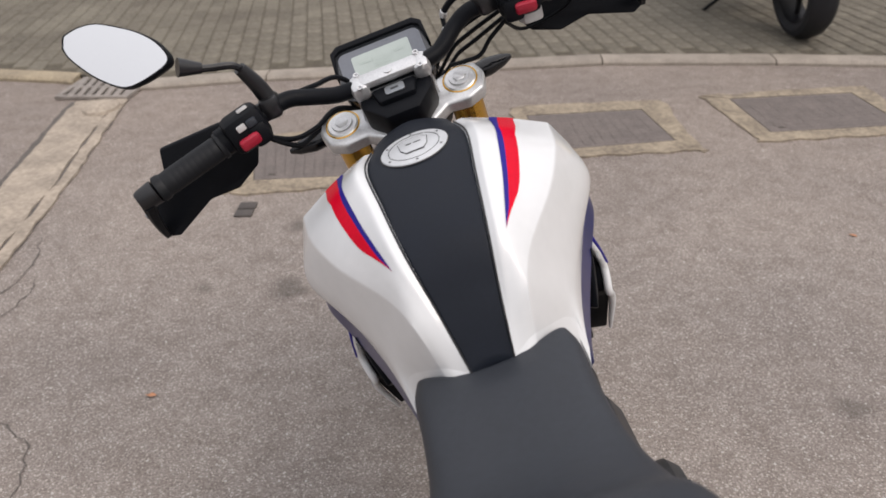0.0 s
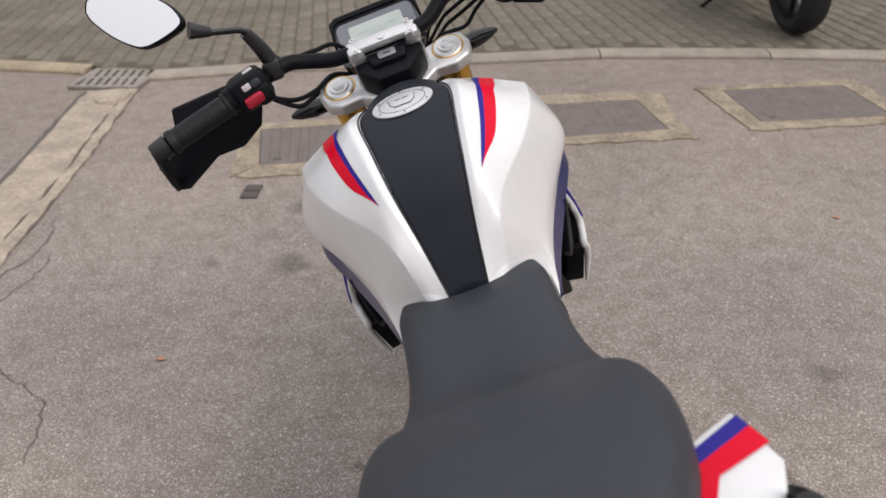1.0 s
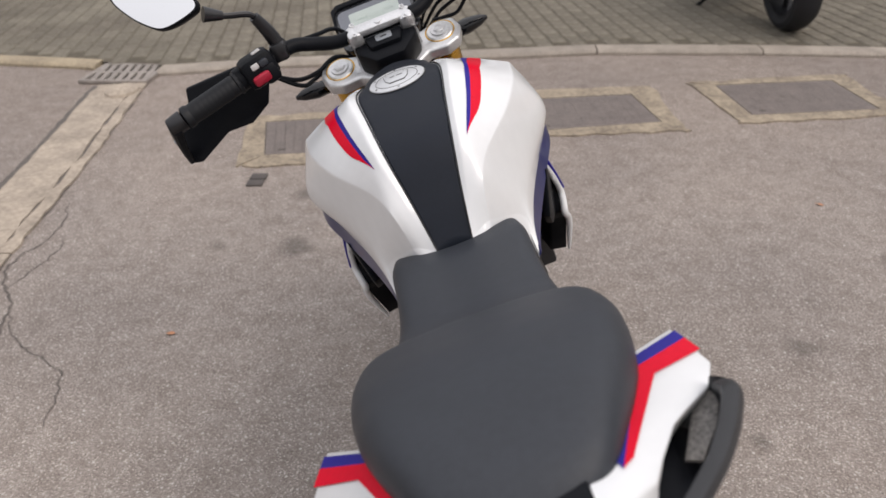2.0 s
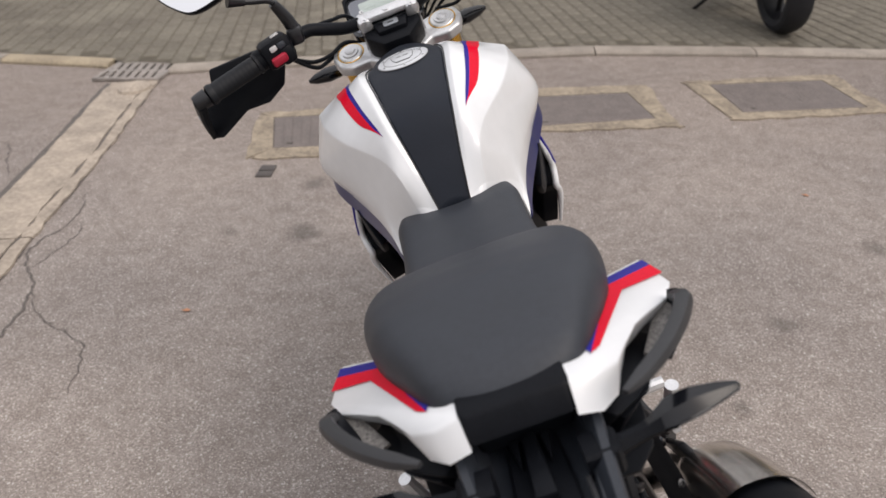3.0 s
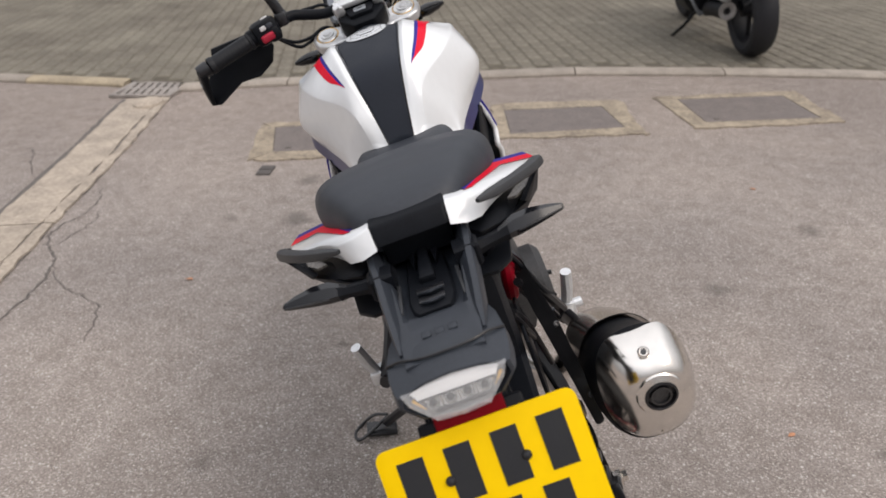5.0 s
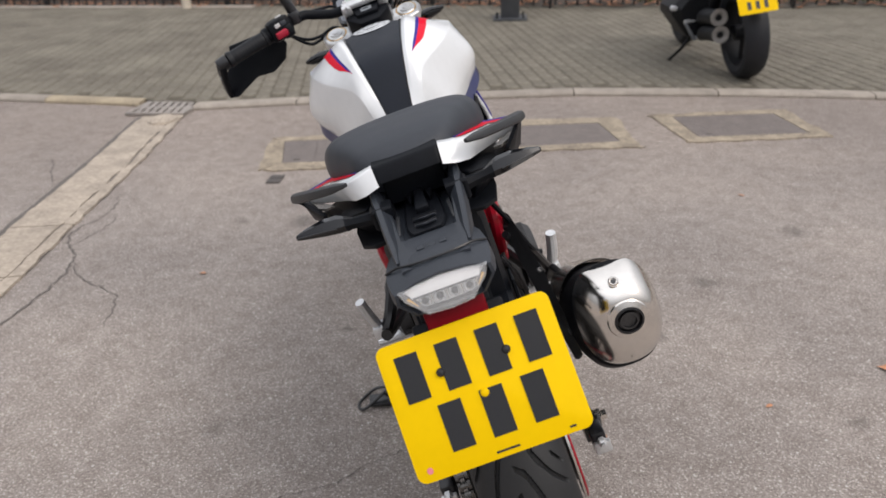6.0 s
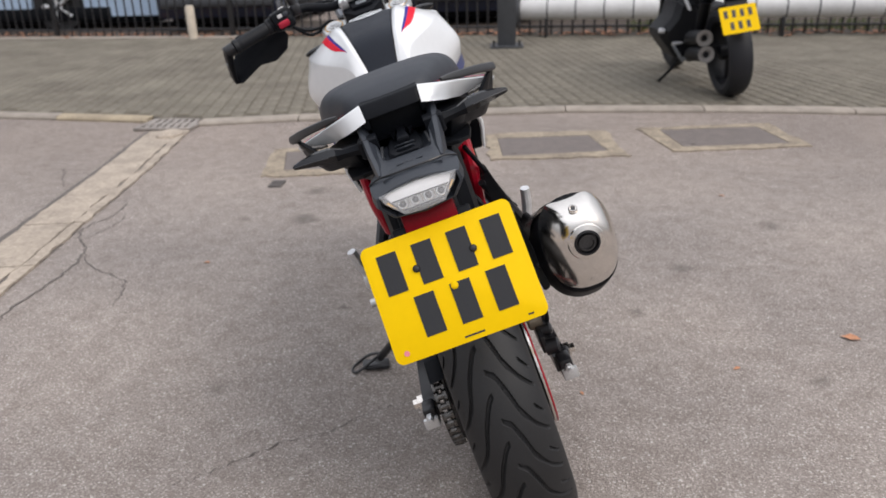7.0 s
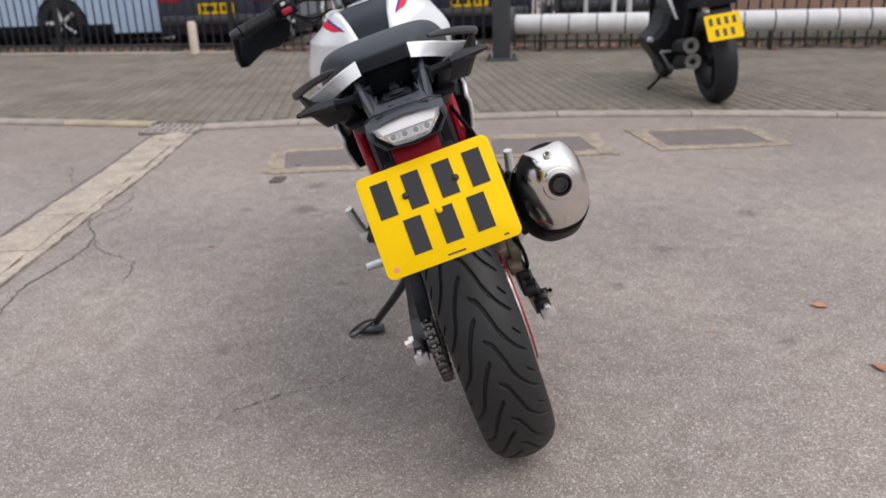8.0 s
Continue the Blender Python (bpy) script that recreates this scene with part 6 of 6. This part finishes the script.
for k in range(3):
    part("cable", turned(tube([(.05 - .02 * k, 1.12, .93), (.09 + .012 * k, 1.10, .985 - .010 * k), (.14 + .01 * k, 1.06 + .006 * k, 1.015 - .016 * k), (.20, 1.03, 1.03 - .012 * k)], .0035, 6)), PLASTIC, bike, "black cable")
part("cable", turned(tube([(.10, 1.07, .975), (.145, 1.05, .965), (.175, 1.04, .985), (.21, 1.01, 1.012)], .0035, 6)), PLASTIC, bike, "black cable")
for k in range(2):
    part("cable", tube([(-.06, 1.12, .95), (-.10, 1.085, .982 - .006 * k), (-.135 - .01 * k, 1.05, .978 - .010 * k), (-.17, 1.02, .985 - .012 * k), (-.205, 1.0, 1.012)], .0042, 7), PLASTIC, bike, "black cable")
part("cable", tube([(-.04, 1.12, .96), (-.075, 1.08, 1.028), (-.11, 1.045, 1.042), (-.15, 1.03, 1.046)], .004, 7), PLASTIC, bike, "black cable")
part("cable", turned(tube([(.20, 1.02, 1.0), (.235, 1.05, .965), (.30, 1.02, .975), (.31, .99, 1.01)], .003, 6)), PLASTIC, bike, "thin looping cable")
part("brake_reservoir", turned(box(.034, .030, .030, (.235, 1.005, 1.002), .006, (0, 10, 0))), SWITCH_WHITE, bike, "pale brake fluid reservoir")
part("brake_hose", turned(tube([(.055, 1.105, .985), (.092, 1.080, 1.004), (.118, 1.073, 1.022), (.130, 1.080, 1.042), (.160, 1.058, 1.062), (.205, 1.025, 1.052)], .0052, 8)), PLASTIC, bike, "black rubber brake hose")
for at in ((.118, 1.073, 1.022), (.130, 1.080, 1.042)):
    part("cable_clip", turned(revolve([(.006, -.006), (.008, 0), (.006, .006), (0, .007)], at, (.4, -.6, .7), 12)), ALU, bike, "small silver clip")


# ---- second motorcycle on the pavement ----
BIKE2 = pose(2.03, 4.26, .03, 0, -8, 4)
other = thing("parked_motorcycle", "black motorcycle with twin exhausts on its stand on the paving", "motorcycle", BIKE2)


def plain_wheel(name, y, r, half):
    w = part(name, revolve([(r - .095, -half * .8), (r - .06, -half), (r - .03, -half * .92), (r - .008, -half * .55), (r, 0), (r - .008, half * .55), (r - .03, half * .92), (r - .06, half), (r - .095, half * .8)], (0, y, r), (1, 0, 0), 48, cap=False), TYRE_BLACK, other, "black tyre")
    part("rim", revolve([(r - .088, -half * .8), (r - .10, -half * .8), (r - .12, 0), (r - .10, half * .8), (r - .088, half * .8)], (0, y, r), (1, 0, 0), 40, cap=False), MATT_BLACK, w)
    part("hub", revolve([(0, -.07), (.05, -.06), (.05, .06), (0, .07)], (0, y, r), (1, 0, 0), 20), MATT_BLACK, w)
    for k in range(5):
        a = 2 * math.pi * k / 5
        part("spoke", tube([(0, y, r), (0, y + (r - .10) * math.cos(a), r + (r - .10) * math.sin(a))], .016, 8, smooth=False), MATT_BLACK, w)


plain_wheel("rear_wheel", 0, .315, .080)
plain_wheel("front_wheel", 1.45, .30, .06)
part("swing_arm", tube([(-.13, .0, .31), (-.13, .30, .35), (-.10, .55, .40)], .028, 10), MATT_BLACK, other)
part("swing_arm", tube([(.13, .0, .31), (.13, .30, .35), (.10, .55, .40)], .028, 10), MATT_BLACK, other)
part("engine", join(box(.42, .44, .34, (0, .72, .42), .06), box(.30, .28, .22, (0, .80, .64), .05)), MATT_BLACK, other, "dark engine block")
part("fuel_tank", loft([[(w * math.cos(2 * math.pi * k / 16), y, z + h * math.sin(2 * math.pi * k / 16)) for k in range(16)] for y, w, h, z in ((.50, .10, .06, .80), (.62, .16, .12, .86), (.80, .19, .15, .90), (.98, .15, .12, .90), (1.06, .07, .06, .90))]), MATT_BLACK, other, "black fuel tank", 60)
part("seat", loft([[(w * math.cos(2 * math.pi * k / 14), y, z + .045 * math.sin(2 * math.pi * k / 14)) for k in range(14)] for y, w, z in ((-.10, .06, .90), (.05, .12, .90), (.25, .15, .86), (.42, .13, .80), (.52, .10, .80))]), MATT_BLACK, other, "black seat", 60)
part("tail", loft([[(-w, y, z), (w, y, z), (w * .8, y, z + .06), (-w * .8, y, z + .06)] for y, w, z in ((-.24, .05, .86), (-.05, .10, .82), (.30, .13, .74))]), MATT_BLACK, other)
part("mudguard", loft([[(-.07, y, z), (.07, y, z), (.07, y + .02, z - .02), (-.07, y + .02, z - .02)] for y, z in ((-.06, .80), (-.18, .72), (-.262, .56))]), MATT_BLACK, other, "black rear mudguard")
p2 = Matrix.Translation((-.028, -.335, .572)) @ pose(0, 0, 0, 62, 0, 0)
plate_with_bars(other, p2, .238, .185, [(.22, (-.34, -.12, .10, .32)), (-.22, (-.22, .0, .22))])
part("tail_lamp", box(.12, .03, .04, (0, -.25, .86), .01), CAR_RED, other, "red tail lamp")
for z, k in ((.440, 0), (.330, 1)):
    ex = part("exhaust_can", tube([(-.170, -.03 - .02 * k, z), (-.170, .25, z - .03), (-.15, .42, z - .08)], [.054, .054, .040], 20), MATT_BLACK, other, "round dark steel exhaust can")
    part("exhaust_tip", revolve([(.054, 0), (.057, .012), (.036, .010), (.030, .004), (.024, .004), (.022, -.02), (0, -.02)], (-.170, -.03 - .02 * k, z), (0, -1, 0), 24), TIP_GREY, ex, "grey ringed exhaust tip")
    part("exhaust_bore", revolve([(.021, .004), (.018, .010), (.010, -.004), (0, -.004)], (-.170, -.03 - .02 * k, z), (0, -1, 0), 20), MATT_BLACK, ex, "dark exhaust bore")
part("side_panel", slab([(-.33, .28, .86), (-.25, .26, .86), (-.20, .22, .68), (-.27, .26, .70)], (0, .03, 0), .008), POST_GREY, other, "dark grey side panel")
part("rear_fender", loft([[(-.10, y, z), (.10, y, z), (.09, y, z + .05), (-.09, y, z + .05)] for y, z in ((-.22, .70), (-.02, .70), (.25, .66))]), MATT_BLACK, other)
part("shock", tube([(-.08, .18, .66), (-.10, .34, .40)], .04, 12, smooth=False), MATT_BLACK, other)
part("engine_side", loft([[(x * q, y, .40 + (z - .40) * q) for x, z in ((-.10, .66), (-.21, .66), (-.25, .56), (-.345, .47), (-.350, .42), (-.25, .25), (-.10, .20))] for y, q in ((.40, .86), (.46, 1.0), (.80, 1.0), (.90, .85))]), MATT_BLACK, other, "black engine side with case guards", 30)
part("case_cap", box(.05, .03, .035, (-.345, .42, .475), .010, (0, 20, 0)), SILVER, other, "small pale cap")
part("seat_rail", slab([(-.275, .20, .84), (-.245, .20, .84), (-.195, .14, .62), (-.215, .14, .62)], (0, .02, 0), .004), SILVER, other, "pale curved seat rail")
part("heel_plate", join(slab([(-.285, .38, .36), (-.265, .38, .36), (-.200, .38, .235), (-.225, .38, .225)], (0, .014, 0), .004), slab([(-.225, .38, .225), (-.225, .38, .255), (-.125, .38, .285), (-.120, .38, .250)], (0, .014, 0), .004)), GREY_METAL, other, "grey angled heel plate")
part("footrest", tube([(-.15, .42, .36), (-.28, .40, .37)], .014, 8, smooth=False), ALU, other)
part("side_stand", tube([(-.14, .58, .30), (-.24, .60, .16), (-.33, .72, .042)], .013, 8), MATT_BLACK, other, "black side stand")
for sx in (-1, 1):
    part("fork_leg", tube([(sx * .10, 1.44, .30), (sx * .10, 1.12, .96)], .027, 12, smooth=False), MATT_BLACK, other)
    part("hand_grip", tube([(sx * .05, 1.06, 1.02), (sx * .22, 1.02, 1.08), (sx * .38, .93, 1.06)], [.014, .014, .019], 10), MATT_BLACK, other)
part("headlight", revolve([(.05, -.10), (.09, -.04), (.095, .03), (0, .05)], (0, 1.22, .90), (0, 1, 0), 24), MATT_BLACK, other)

# ---- kerb stones and paving blocks ----
kerb = thing("kerb", "low pale concrete kerb along the paving", "kerb", kind="structure")
line = [Vector((x, kerb_y(x), 0)) for x in np.arange(-13.5, 9.9, .05).tolist()]
at, stones = 0.0, []
starts = [(.845 + .915 * k) for k in range(-16, 10)]
for x0 in starts:
    if x0 < -13 or x0 > 9 or -2.25 < x0 < -1.95:
        continue
    x1 = x0 + .907
    if x0 < -2.06 < x1:
        x1 = -2.07
    if x0 < -1.66 < x1:
        x0 = -1.655
    if x1 - x0 < .08:
        continue
    n_ = 7
    xs_ = [x0 + (x1 - x0) * k / (n_ - 1) for k in range(n_)]
    rings_ = []
    for x in xs_:
        y = kerb_y(x)
        rings_.append([(x, y, -.01), (x, y, .014), (x, y + .012, .026), (x, y + .03, .030), (x, y + .118, .030), (x, y + .125, .024), (x, y + .125, -.01)])
    if x1 < -2.0 and x0 > -3.2:
        part("kerb_stone", loft(rings_), KERB_OCHRE, kerb, "ochre-stained kerb stone")
    else:
        part("kerb_stone", loft(rings_), KERB, kerb)

TURN = radians(10)
ca, sa = math.cos(TURN), math.sin(TURN)
shape = box(.0945, .1945, .05, (0, 0, 0), .006, seg=1)
proto = None
near, far_v, far_f = [], [], []
random.seed(21)
cells = []
for i in range(-112, 113):
    for j in range(-61, 62):
        u, v = i * .10, j * .20 + (.10 if i % 2 else 0)
        x, y = u * ca - v * sa, u * sa + v * ca + 6.0
        if not -8.5 < x < 7.5 or y < kerb_y(x) + .175 or y > fence_y(x) - .06:
            continue
        cells.append((x, y))
cells.sort(key=lambda c: math.hypot(c[0] - .8, (c[1] - 4.0) * 1.6))
for k, (x, y) in enumerate(cells):
    z, tilt = .004 + random.uniform(-.0015, .0015), (random.uniform(-.012, .012), random.uniform(-.012, .012), TURN + random.uniform(-.012, .012))
    if k < 300:
        if proto is None:
            proto = part("paving_block", shape, BLOCK, pavement)
            o = proto
        else:
            o = proto.copy()
            scene.collection.objects.link(o)
        o.location, o.rotation_euler = (x, y, z), tilt
    else:
        m = Matrix.Translation((x, y, z)) @ Euler(tilt).to_matrix().to_4x4()
        b0 = len(far_v)
        far_v += [m @ Vector(p) for p in shape[0]]
        far_f += [tuple(i + b0 for i in f_) for f_ in shape[1]]
rest = link("paving_blocks", far_v, far_f, BLOCK_FAR, pavement)
tagged(rest, kind="stuff")
